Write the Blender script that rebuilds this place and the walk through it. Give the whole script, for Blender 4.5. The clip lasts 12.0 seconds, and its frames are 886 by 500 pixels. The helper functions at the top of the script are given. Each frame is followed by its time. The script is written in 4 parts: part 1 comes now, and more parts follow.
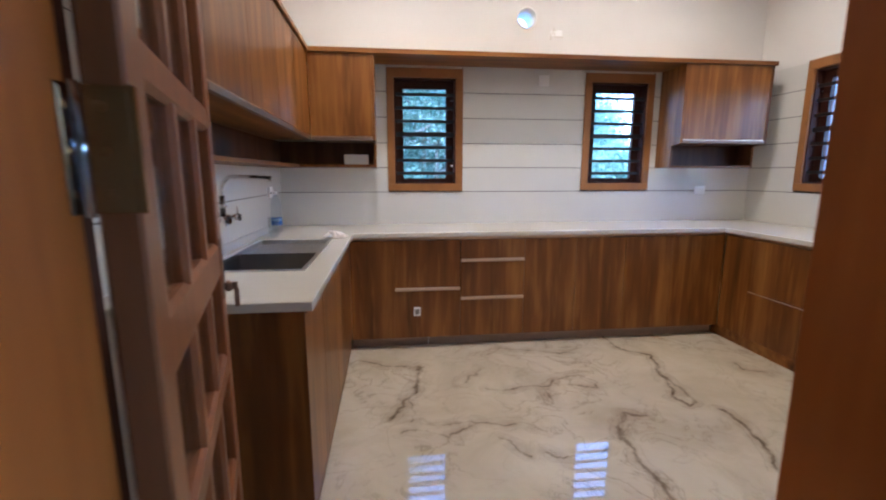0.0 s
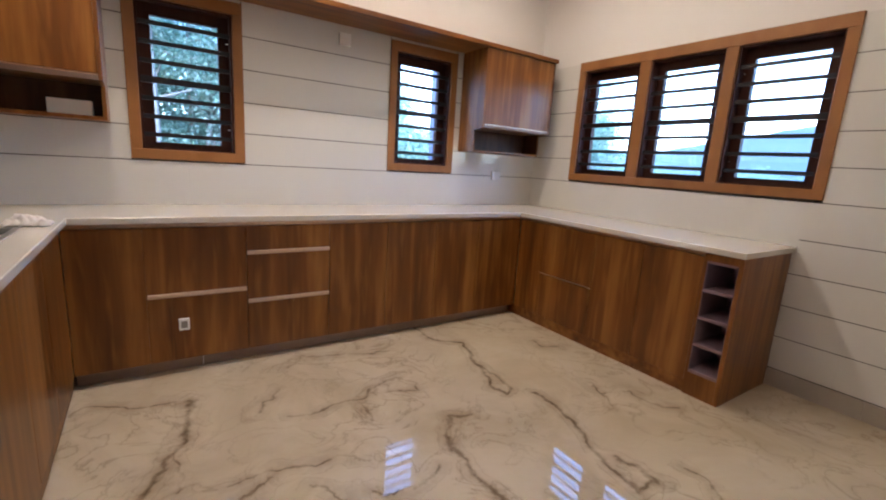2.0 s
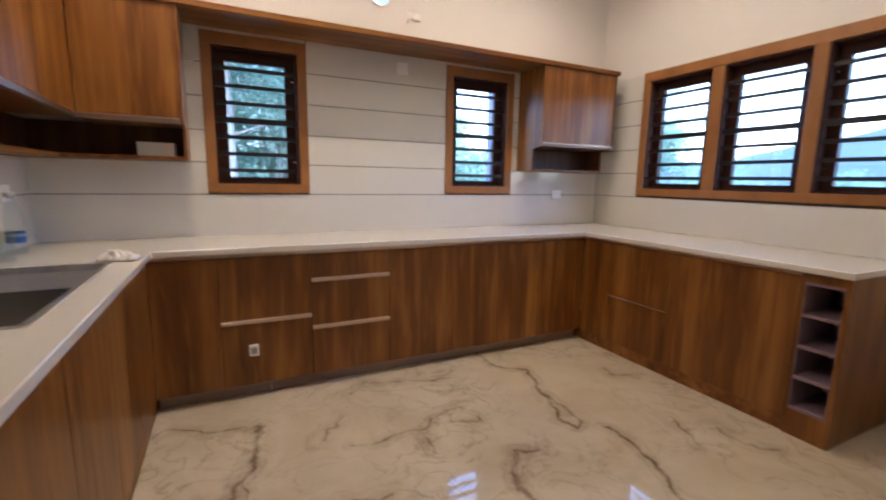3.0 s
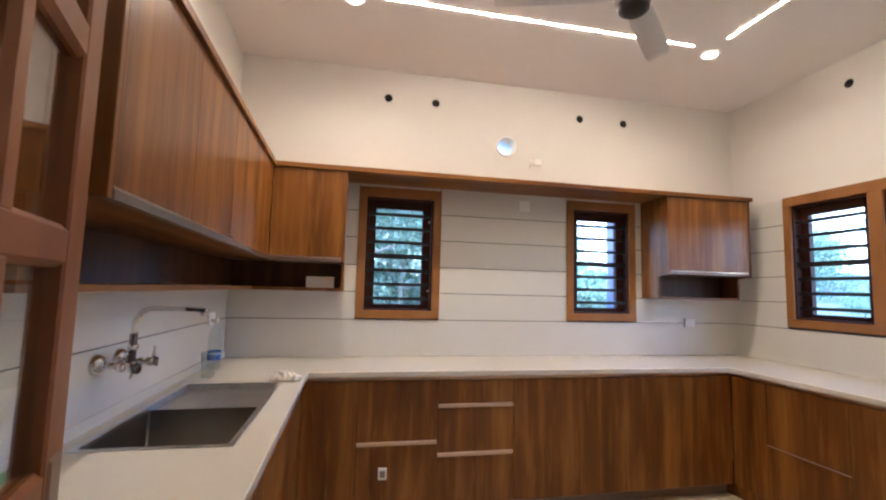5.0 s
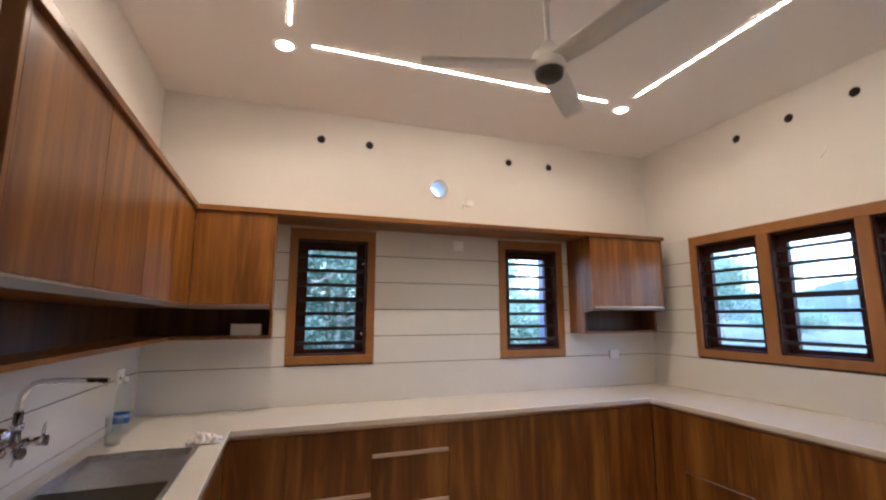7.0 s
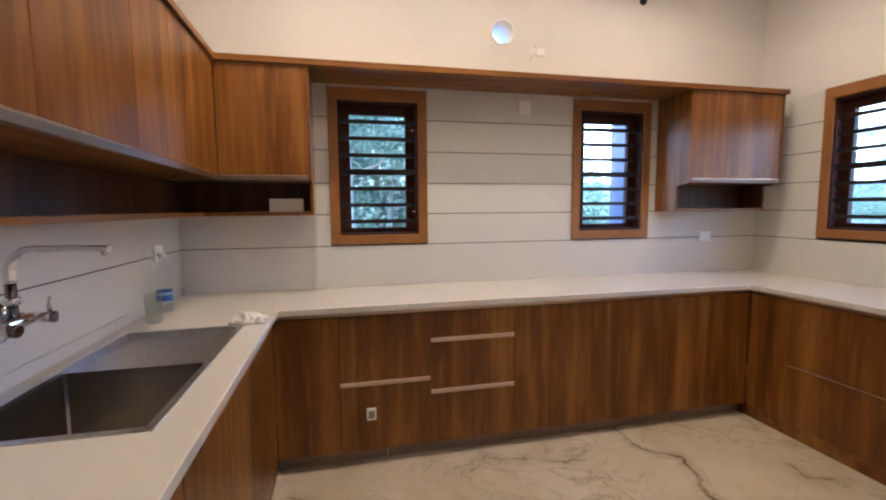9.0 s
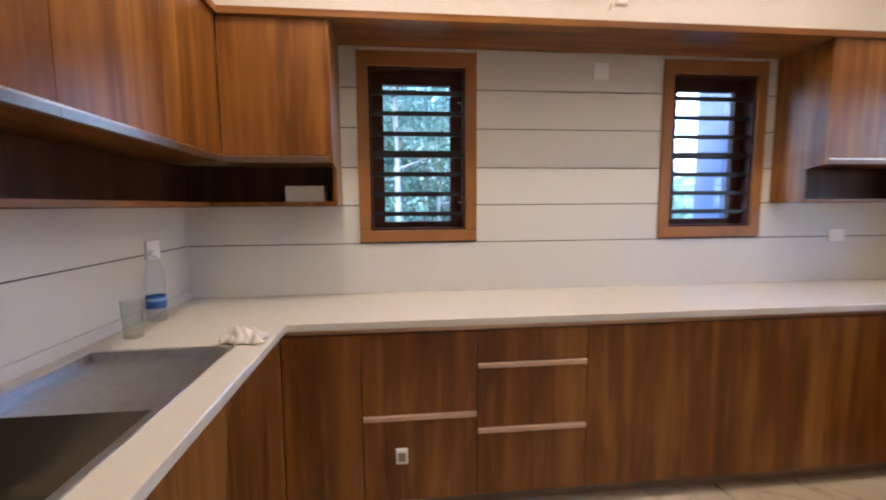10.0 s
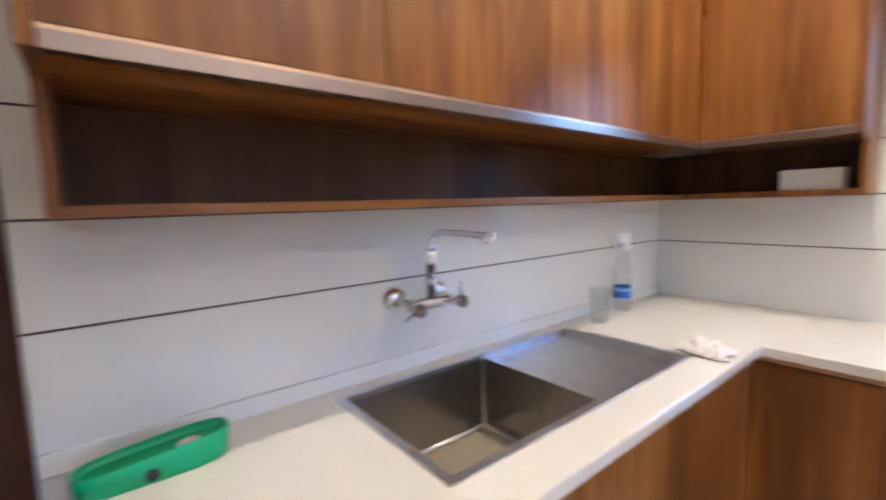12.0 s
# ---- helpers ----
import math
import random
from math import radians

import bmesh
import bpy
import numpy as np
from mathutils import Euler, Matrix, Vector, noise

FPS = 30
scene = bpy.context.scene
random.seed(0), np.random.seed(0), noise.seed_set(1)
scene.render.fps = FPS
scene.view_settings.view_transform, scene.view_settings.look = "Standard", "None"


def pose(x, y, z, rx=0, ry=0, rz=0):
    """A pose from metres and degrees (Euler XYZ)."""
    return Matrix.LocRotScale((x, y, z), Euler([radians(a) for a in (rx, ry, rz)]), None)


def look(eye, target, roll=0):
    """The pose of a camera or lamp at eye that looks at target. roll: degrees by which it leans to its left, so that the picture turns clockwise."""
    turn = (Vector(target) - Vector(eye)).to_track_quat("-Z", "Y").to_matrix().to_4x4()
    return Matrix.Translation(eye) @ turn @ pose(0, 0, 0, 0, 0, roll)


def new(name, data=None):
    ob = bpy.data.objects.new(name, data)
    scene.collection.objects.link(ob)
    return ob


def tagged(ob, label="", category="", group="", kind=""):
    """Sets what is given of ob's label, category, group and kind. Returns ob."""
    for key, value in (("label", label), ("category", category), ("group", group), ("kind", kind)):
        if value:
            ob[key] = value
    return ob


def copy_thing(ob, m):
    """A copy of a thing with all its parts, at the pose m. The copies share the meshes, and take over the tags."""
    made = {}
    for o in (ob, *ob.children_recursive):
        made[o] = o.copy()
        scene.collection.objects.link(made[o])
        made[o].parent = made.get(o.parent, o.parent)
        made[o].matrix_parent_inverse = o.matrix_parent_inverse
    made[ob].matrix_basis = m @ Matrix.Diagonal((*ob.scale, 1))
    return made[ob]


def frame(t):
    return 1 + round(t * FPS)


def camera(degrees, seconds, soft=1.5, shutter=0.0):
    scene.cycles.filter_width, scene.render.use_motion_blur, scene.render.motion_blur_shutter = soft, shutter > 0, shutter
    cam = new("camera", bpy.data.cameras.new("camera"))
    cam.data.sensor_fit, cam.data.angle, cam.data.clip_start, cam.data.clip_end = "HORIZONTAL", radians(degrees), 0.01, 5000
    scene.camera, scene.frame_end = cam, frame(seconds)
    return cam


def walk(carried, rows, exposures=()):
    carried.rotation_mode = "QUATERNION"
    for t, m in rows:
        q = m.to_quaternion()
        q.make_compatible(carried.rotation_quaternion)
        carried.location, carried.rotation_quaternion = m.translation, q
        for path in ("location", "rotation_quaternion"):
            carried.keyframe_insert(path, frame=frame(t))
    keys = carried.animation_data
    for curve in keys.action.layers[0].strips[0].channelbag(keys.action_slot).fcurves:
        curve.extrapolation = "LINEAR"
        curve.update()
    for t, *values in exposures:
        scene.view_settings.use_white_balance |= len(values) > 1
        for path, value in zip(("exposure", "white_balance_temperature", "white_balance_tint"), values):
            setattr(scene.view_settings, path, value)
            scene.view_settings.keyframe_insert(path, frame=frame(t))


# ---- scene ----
cam = camera(90.6, 12.0, soft=2.1, shutter=0.4)
PATH = [
    (0, (0.02, 0.228, 1.32), (0.251, 2.185, 0.978), -0.0),
    (0.5, (0.023, 0.459, 1.29), (0.435, 2.385, 0.943), 0.5),
    (1, (0.013, 0.595, 1.291), (0.729, 2.423, 0.909), 1.9),
    (1.5, (0.054, 0.675, 1.281), (1.06, 2.358, 0.889), 3.4),
    (2, (0.087, 0.721, 1.263), (1.183, 2.348, 0.874), 3.6),
    (2.5, (0.113, 0.766, 1.27), (1.157, 2.43, 0.894), 2.6),
    (3, (0.113, 0.776, 1.284), (0.98, 2.55, 0.97), 1.0),
    (3.5, (0.097, 0.782, 1.316), (0.686, 2.681, 1.093), 0.1),
    (5.5, (-0.035, 0.621, 1.467), (0.355, 2.56, 1.762), 1.2),
    (6, (-0.005, 0.598, 1.528), (0.542, 2.486, 1.897), 1.1),
    (6.5, (0.003, 0.614, 1.527), (0.637, 2.472, 1.911), 0.5),
    (7, (0.018, 0.626, 1.518), (0.667, 2.494, 1.818), -0.1),
    (7.5, (0.049, 0.68, 1.502), (0.661, 2.581, 1.617), -0.7),
    (9.5, (0.115, 1.332, 1.382), (0.468, 3.29, 1.175), -0.3),
    (10, (0.19, 1.614, 1.373), (0.403, 3.592, 1.169), -0.4),
    (10.5, (0.189, 1.845, 1.368), (0.089, 3.832, 1.161), -0.3),
    (11, (0.219, 1.921, 1.369), (-0.355, 3.825, 1.152), -0.7),
    (11.5, (0.26, 1.903, 1.384), (-0.82, 3.571, 1.164), -1.4),
    (12, (0.187, 1.755, 1.378), (-1.374, 2.989, 1.175), -1.7),
]
EXPOSURES = [(0.0, 4.14, 5400, 9), (0.5, 4.22, 5450, 9), (1.0, 4.15, 5700, 10), (1.5, 4.07, 5900, 11), (2.5, 3.98, 6200, 12), (3.5, 3.92, 6300, 12), (5.5, 4.1, 6200, 11), (6.5, 3.86, 6350, 12), (7.5, 3.71, 6450, 13), (9.5, 4.05, 6350, 12), (10.0, 4.12, 6350, 12), (11.0, 4.31, 6100, 11), (11.5, 4.56, 5850, 10), (12.0, 4.8, 5600, 9)]
walk(cam, [(t, look(eye, target, roll)) for t, eye, target, roll in PATH], EXPOSURES)

# ---- light and exposure ----
scene.view_settings.exposure = 4.0
world = bpy.data.worlds.new("sky")
scene.world = world
world.use_nodes = True
wn = world.node_tree.nodes
sky = wn.new("ShaderNodeTexSky")
sky.sky_type, sky.sun_disc = "NISHITA", False
sky.sun_elevation, sky.sun_rotation = radians(48), radians(215)
sky.air_density, sky.dust_density = 1.0, 1.2
wn["Background"].inputs["Strength"].default_value = 0.15
cool = wn.new("ShaderNodeMix")
cool.data_type, cool.blend_type = "RGBA", "MULTIPLY"
cool.inputs[0].default_value = 1.0
cool.inputs[7].default_value = (0.84, 1.02, 1.36, 1)
world.node_tree.links.new(sky.outputs[0], cool.inputs[6])
world.node_tree.links.new(cool.outputs[2], wn["Background"].inputs["Color"])
sun_data = bpy.data.lights.new("sun", "SUN")
sun_data.energy, sun_data.angle, sun_data.color = 1.5, radians(14), (0.95, 0.97, 1.0)
sun_ob = new("sun", sun_data)
sun_ob.matrix_world = look((-8, -12, 16), (0, 0, 0))

ROOM_L, ROOM_R, ROOM_F, ROOM_B, CEIL = -0.88, 3.32, 0.70, 4.0, 3.11
WARM = (1.0, 0.83, 0.66)


def area(name, loc, target, power, sx, sy, color, spread=180):
    d = bpy.data.lights.new(name, "AREA")
    d.energy, d.color, d.shape, d.size, d.size_y, d.spread = power, color, "RECTANGLE", sx, sy, radians(spread)
    o = new(name, d)
    o.matrix_world = look(loc, target)
    return o


LAMPS = [(-0.083, 3.18), (2.38, 3.20)]
for lx, ly in LAMPS:
    area("downlight_glow", (lx, ly, CEIL - 0.024), (lx, ly, 0), 0.55 if lx < 1 else 0.38, 0.08, 0.08, WARM, 150)

# ---- materials ----
class Mat:
    def __init__(self, name, color=(0.8, 0.8, 0.8), rough=0.5, metal=0.0, coat=0.0):
        self.m = bpy.data.materials.new(name)
        self.m.use_nodes = True
        self.t = self.m.node_tree
        self.b = self.t.nodes["Principled BSDF"]
        self.set("Base Color", (*color, 1))
        self.set("Roughness", rough)
        self.set("Metallic", metal)
        self.set("Coat Weight", coat)
        self.set("Coat Roughness", 0.08)
        self._pos = None

    def set(self, key, v):
        self.b.inputs[key].default_value = v

    def n(self, kind, **inputs):
        node = self.t.nodes.new(kind)
        for k, v in inputs.items():
            node.inputs[k.replace("_", " ")].default_value = v
        return node

    def link(self, a, b):
        self.t.links.new(a, b)

    def pos(self):
        if self._pos is None:
            self._pos = self.t.nodes.new("ShaderNodeNewGeometry").outputs["Position"]
        return self._pos

    def scaled(self, sx, sy, sz, src=None):
        mp = self.t.nodes.new("ShaderNodeMapping")
        mp.inputs["Scale"].default_value = (sx, sy, sz)
        self.link(src or self.pos(), mp.inputs["Vector"])
        return mp.outputs["Vector"]

    def noise(self, vec, scale, detail=4.0, rough=0.55, dist=0.0):
        node = self.n("ShaderNodeTexNoise", Scale=scale, Detail=detail, Roughness=rough, Distortion=dist)
        self.link(vec, node.inputs["Vector"])
        return node.outputs["Fac"]

    def ramp(self, fac, stops):
        node = self.t.nodes.new("ShaderNodeValToRGB")
        e = node.color_ramp.elements
        while len(e) < len(stops):
            e.new(0.5)
        for el, (p, c) in zip(e, stops):
            el.position = p
            el.color = (*c, 1) if len(c) == 3 else c
        self.link(fac, node.inputs["Fac"])
        return node.outputs["Color"]

    def math(self, op, a, b=None, c=None):
        node = self.t.nodes.new("ShaderNodeMath")
        node.operation = op
        for i, v in enumerate((a, b, c)):
            if v is None:
                continue
            if isinstance(v, (int, float)):
                node.inputs[i].default_value = v
            else:
                self.link(v, node.inputs[i])
        return node.outputs[0]

    def mix(self, fac, a, b, blend="MIX"):
        node = self.t.nodes.new("ShaderNodeMix")
        node.data_type, node.blend_type = "RGBA", blend
        for i, v in ((0, fac), (6, a), (7, b)):
            if isinstance(v, (int, float)):
                node.inputs[i].default_value = v
            elif isinstance(v, tuple):
                node.inputs[i].default_value = (*v, 1)
            else:
                self.link(v, node.inputs[i])
        return node.outputs[2]

    def bump(self, height, strength=0.2, distance=0.002):
        node = self.n("ShaderNodeBump", Strength=strength, Distance=distance)
        self.link(height, node.inputs["Height"])
        self.link(node.outputs[0], self.b.inputs["Normal"])

    def color(self, sock):
        self.link(sock, self.b.inputs["Base Color"])

    def rough(self, sock, lo, hi):
        mr = self.n("ShaderNodeMapRange")
        mr.inputs["To Min"].default_value, mr.inputs["To Max"].default_value = lo, hi
        self.link(sock, mr.inputs["Value"])
        self.link(mr.outputs[0], self.b.inputs["Roughness"])


def laminate(name, dark, mid, light, stretch, rough=(0.31, 0.41), shine=0.40):
    """Wood-print board; stretch is the scale along x, y, z: small along the grain."""
    w = Mat(name)
    sx, sy, sz = stretch
    bands = w.noise(w.scaled(sx, sy, sz), 2.6, 1.5, 0.4, 0.1)
    streaks = w.noise(w.scaled(sx, sy, sz * 1.2), 9.0, 2.0, 0.5, 0.25)
    fine = w.noise(w.scaled(sx, sy, sz), 24.0, 2.0, 0.5, 0.2)
    clouds = w.noise(w.scaled(*(q * 3.5 if q < 0.5 else q for q in stretch)), 5.0, 3.0, 0.55, 0.4)
    flecks = w.noise(w.scaled(*(q * 2.2 if q < 0.5 else q for q in stretch)), 22.0, 2.0, 0.5, 0.2)
    f = w.math("ADD", w.math("MULTIPLY", bands, 0.16), w.math("ADD", w.math("MULTIPLY", streaks, 0.32), w.math("ADD", w.math("MULTIPLY", fine, 0.20), w.math("MULTIPLY", clouds, 0.32))))
    w.set("Specular IOR Level", shine)
    c = w.ramp(f, [(0.38, dark), (0.50, mid), (0.63, light)])
    pale = w.ramp(flecks, [(0.52, (0, 0, 0)), (0.70, (0.42, 0.42, 0.42))])
    c = w.mix(pale, c, light)
    w.color(c)
    w.rough(bands, *rough)
    return w.m


WOOD_D, WOOD_M, WOOD_L = (0.100, 0.030, 0.005), (0.190, 0.065, 0.011), (0.370, 0.160, 0.036)
laminate_v = laminate("walnut_laminate", WOOD_D, WOOD_M, WOOD_L, (1, 1, 0.05))
laminate_x = laminate("walnut_laminate_x", WOOD_D, WOOD_M, WOOD_L, (0.05, 1, 1))
laminate_y = laminate("walnut_laminate_y", WOOD_D, WOOD_M, WOOD_L, (1, 0.05, 1))
teak = laminate("varnished_teak", (0.15, 0.045, 0.012), (0.22, 0.072, 0.020), (0.29, 0.100, 0.030), (1, 1, 0.06), (0.32, 0.44))
# Darker copy of the walnut laminate, niche shade put into its colour.
shaded_niche_wood = laminate("shaded_walnut_lining", (0.055, 0.021, 0.008), (0.092, 0.036, 0.014), (0.15, 0.062, 0.026), (1, 1, 0.05), (0.42, 0.52), 0.25)
# Brighter copy of the door's teak, passage light put into its colour.
lit_jamb_wood = laminate("lit_jamb_teak", (0.33, 0.084, 0.010), (0.43, 0.120, 0.016), (0.51, 0.156, 0.027), (1, 1, 0.06), (0.42, 0.55), 0.25)
frame_wood = laminate("window_frame_wood", (0.25, 0.102, 0.029), (0.30, 0.126, 0.036), (0.35, 0.150, 0.046), (0.5, 0.5, 0.15), (0.38, 0.5))
dark_wood = laminate("dark_window_wood", (0.034, 0.010, 0.006), (0.048, 0.015, 0.009), (0.062, 0.021, 0.012), (1, 1, 0.1), (0.45, 0.6), 0.2)


def plain(name, color, rough=0.5, metal=0.0, coat=0.0, vary=0.06, scale=14.0, bump=0.0):
    p = Mat(name, color, rough, metal, coat)
    f = p.noise(p.pos(), scale, 5.0)
    fine = p.noise(p.pos(), scale * 12, 4.0)
    lo = tuple(c * (1 - vary) for c in color)
    hi = tuple(min(1, c * (1 + vary)) for c in color)
    p.color(p.mix(f, lo, hi))
    p.rough(fine, max(0.02, rough * 0.85), min(1, rough * 1.15))
    if bump:
        p.bump(fine, bump, 0.001)
    return p.m


plaster = plain("white_wall_paint", (0.72, 0.69, 0.65), 0.65, vary=0.02, scale=3.0, bump=0.12)
ceiling_paint = plain("white_ceiling_paint", (0.86, 0.84, 0.82), 0.75, vary=0.02, scale=2.0, bump=0.1)
# Beige chosen for unseen walls, to dim the light they bounce.
passage_paint = plain("light_dimming_passage_paint", (0.44, 0.38, 0.31), 0.7, vary=0.03, scale=3.0, bump=0.1)
tile_white = plain("glazed_white_tile", (0.69, 0.67, 0.62), 0.05, vary=0.015, scale=5.0)
grout = plain("dark_grout", (0.05, 0.04, 0.034), 0.8, vary=0.2)
quartz = plain("cream_quartz", (0.70, 0.65, 0.555), 0.15, vary=0.025, scale=60.0)
skirting_mat = plain("beige_stone_skirting", (0.42, 0.37, 0.31), 0.3, vary=0.15, scale=8.0)
plinth_mat = plain("grey_brown_plinth", (0.33, 0.245, 0.19), 0.4, vary=0.15, scale=20.0)
bronze = plain("bronze_profile", (0.62, 0.43, 0.30), 0.28, 0.9, vary=0.08, scale=30)
champagne = plain("champagne_aluminium", (0.62, 0.45, 0.34), 0.32, 0.6, vary=0.06, scale=30)
# Darkened stand-in for the aluminium profile, holding the window's reflection down.
dimmed_profile = plain("dimmed_brown_profile", (0.20, 0.125, 0.085), 0.5, 0.25, vary=0.1, scale=30)
old_bronze = plain("dull_dark_bronze", (0.28, 0.18, 0.12), 0.35, 0.8, vary=0.25, scale=60)
alu = plain("brushed_aluminium", (0.34, 0.275, 0.25), 0.34, 1.0, vary=0.05, scale=40)
chrome = plain("polished_chrome", (0.80, 0.80, 0.82), 0.06, 1.0, vary=0.02)
dark_chrome = plain("dark_polished_chrome", (0.22, 0.21, 0.22), 0.12, 1.0, vary=0.04)
steel_maker = Mat("darkened_bowl_steel", (0.46, 0.46, 0.47), 0.30, 1.0)
steel_lines = steel_maker.noise(steel_maker.scaled(260, 9, 60), 1.0, 3.0)
steel_stain = steel_maker.noise(steel_maker.pos(), 6.0, 4.0)
# Bowl tone lowered, its dark reflections put into the colour.
steel_maker.color(steel_maker.mix(steel_stain, (0.30, 0.285, 0.275), (0.40, 0.385, 0.37)))
steel_maker.rough(steel_lines, 0.27, 0.285)
steel = steel_maker.m
board_maker = Mat("lightened_steel", (0.5, 0.5, 0.5), 0.25, 1.0)
board_marks = board_maker.noise(board_maker.pos(), 9.0, 5.0, 0.6, 1.5)
# Same sink's steel made paler, offsetting the dark niche it reflects.
board_maker.color(board_maker.ramp(board_marks, [(0.35, (0.48, 0.47, 0.465)), (0.5, (0.58, 0.57, 0.565)), (0.62, (0.53, 0.52, 0.515))]))
board_maker.rough(board_marks, 0.32, 0.40)
lightened_steel = board_maker.m
film_tan = plain("tan_film", (0.30, 0.245, 0.175), 0.4, vary=0.2, scale=12.0)
black_metal = plain("black_painted_iron", (0.012, 0.010, 0.012), 0.35, vary=0.1)
brass = plain("polished_brass", (0.44, 0.23, 0.09), 0.2, 1.0, vary=0.06)
white_plastic = plain("white_plastic", (0.86, 0.85, 0.83), 0.3, vary=0.02)
fan_white = plain("white_fan_enamel", (0.70, 0.69, 0.68), 0.35, vary=0.02)
dark_plastic = plain("dark_plastic", (0.02, 0.016, 0.014), 0.5, vary=0.15)
insert_grey = plain("grey_plastic", (0.28, 0.25, 0.22), 0.45, vary=0.1)
green_plastic = plain("green_plastic", (0.01, 0.33, 0.13), 0.35, vary=0.06)
blue_label = plain("blue_label", (0.02, 0.12, 0.45), 0.4, vary=0.2, scale=60)
label_pale = plain("pale_blue_label", (0.25, 0.42, 0.70), 0.4, vary=0.15, scale=60)
cloth_mat = plain("white_cotton_cloth", (0.72, 0.67, 0.63), 0.9, vary=0.06, scale=40, bump=0.4)
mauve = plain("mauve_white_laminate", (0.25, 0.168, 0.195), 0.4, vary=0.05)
# Dark blue-grey holds the pillar's shade in its colour, against the sun.
shaded_render = plain("shaded_blue_grey_render", (0.075, 0.095, 0.155), 0.8, vary=0.05, bump=0.2)
card = plain("white_card", (0.72, 0.68, 0.62), 0.6, vary=0.03)
trunk_mat = plain("pale_bark", (0.15, 0.145, 0.14), 0.85, vary=0.3, scale=6.0, bump=0.5)
# Bluish base colour imitates the haze of distance on the woods.
hill_mat = plain("hazy_wooded_hill", (0.015, 0.038, 0.048), 0.95, vary=0.4, scale=0.05, bump=0.3)
ground_mat = plain("grassy_ground", (0.03, 0.05, 0.035), 0.95, vary=0.4, scale=0.4, bump=0.3)


def leaf_material():
    p = Mat("misty_leaf_green", (0.07, 0.12, 0.05), 0.7)
    p.set("Specular IOR Level", 0.12)
    g = p.t.nodes.new("ShaderNodeNewGeometry")
    # Leaf tones lifted and cooled, with mist put into their colour.
    c = p.ramp(g.outputs["Random Per Island"], [(0.0, (0.07, 0.13, 0.11)), (0.6, (0.14, 0.225, 0.20)), (1.0, (0.24, 0.33, 0.30))])
    p.color(c)
    through_light = p.t.nodes.new("ShaderNodeBsdfTranslucent")
    p.link(p.mix(1.0, c, (1.3, 1.5, 1.3), "MULTIPLY"), through_light.inputs["Color"])
    both = p.t.nodes.new("ShaderNodeMixShader")
    both.inputs[0].default_value = 0.45
    p.link(p.b.outputs[0], both.inputs[1])
    p.link(through_light.outputs[0], both.inputs[2])
    p.link(both.outputs[0], p.t.nodes["Material Output"].inputs["Surface"])
    return p.m


leaf_mat = leaf_material()


def emitter(name, color, strength):
    e = Mat(name, (0.8, 0.8, 0.8), 0.5)
    e.set("Emission Color", (*color, 1))
    e.set("Emission Strength", strength)
    return e.m


strip_light = emitter("led_strip_diffuser", (1.0, 0.83, 0.66), 16.5)
lamp_light = emitter("downlight_diffuser", (1.0, 0.84, 0.68), 2.6)


def glass_material(name, tint, clear=1.0):
    """Thin glass: clear through, with a mirror gloss that grows at a slant."""
    p = Mat(name, tint, 0.0)
    t = p.t
    see = t.nodes.new("ShaderNodeBsdfTransparent")
    see.inputs["Color"].default_value = (*tint, 1)
    gloss = t.nodes.new("ShaderNodeBsdfGlossy")
    gloss.inputs["Roughness"].default_value = 0.02
    slant = t.nodes.new("ShaderNodeLayerWeight")
    slant.inputs["Blend"].default_value = 0.5
    power = p.math("ADD", 0.04, p.math("MULTIPLY", 0.6, p.math("POWER", slant.outputs["Facing"], 4.0)))
    mix = t.nodes.new("ShaderNodeMixShader")
    p.link(power, mix.inputs[0])
    p.link(see.outputs[0], mix.inputs[1])
    p.link(gloss.outputs[0], mix.inputs[2])
    p.link(mix.outputs[0], t.nodes["Material Output"].inputs["Surface"])
    return p.m


clear_glass = glass_material("clear_glass", (0.96, 0.98, 0.98))
bottle_plastic = glass_material("clear_bottle_plastic", (0.90, 0.93, 0.95))


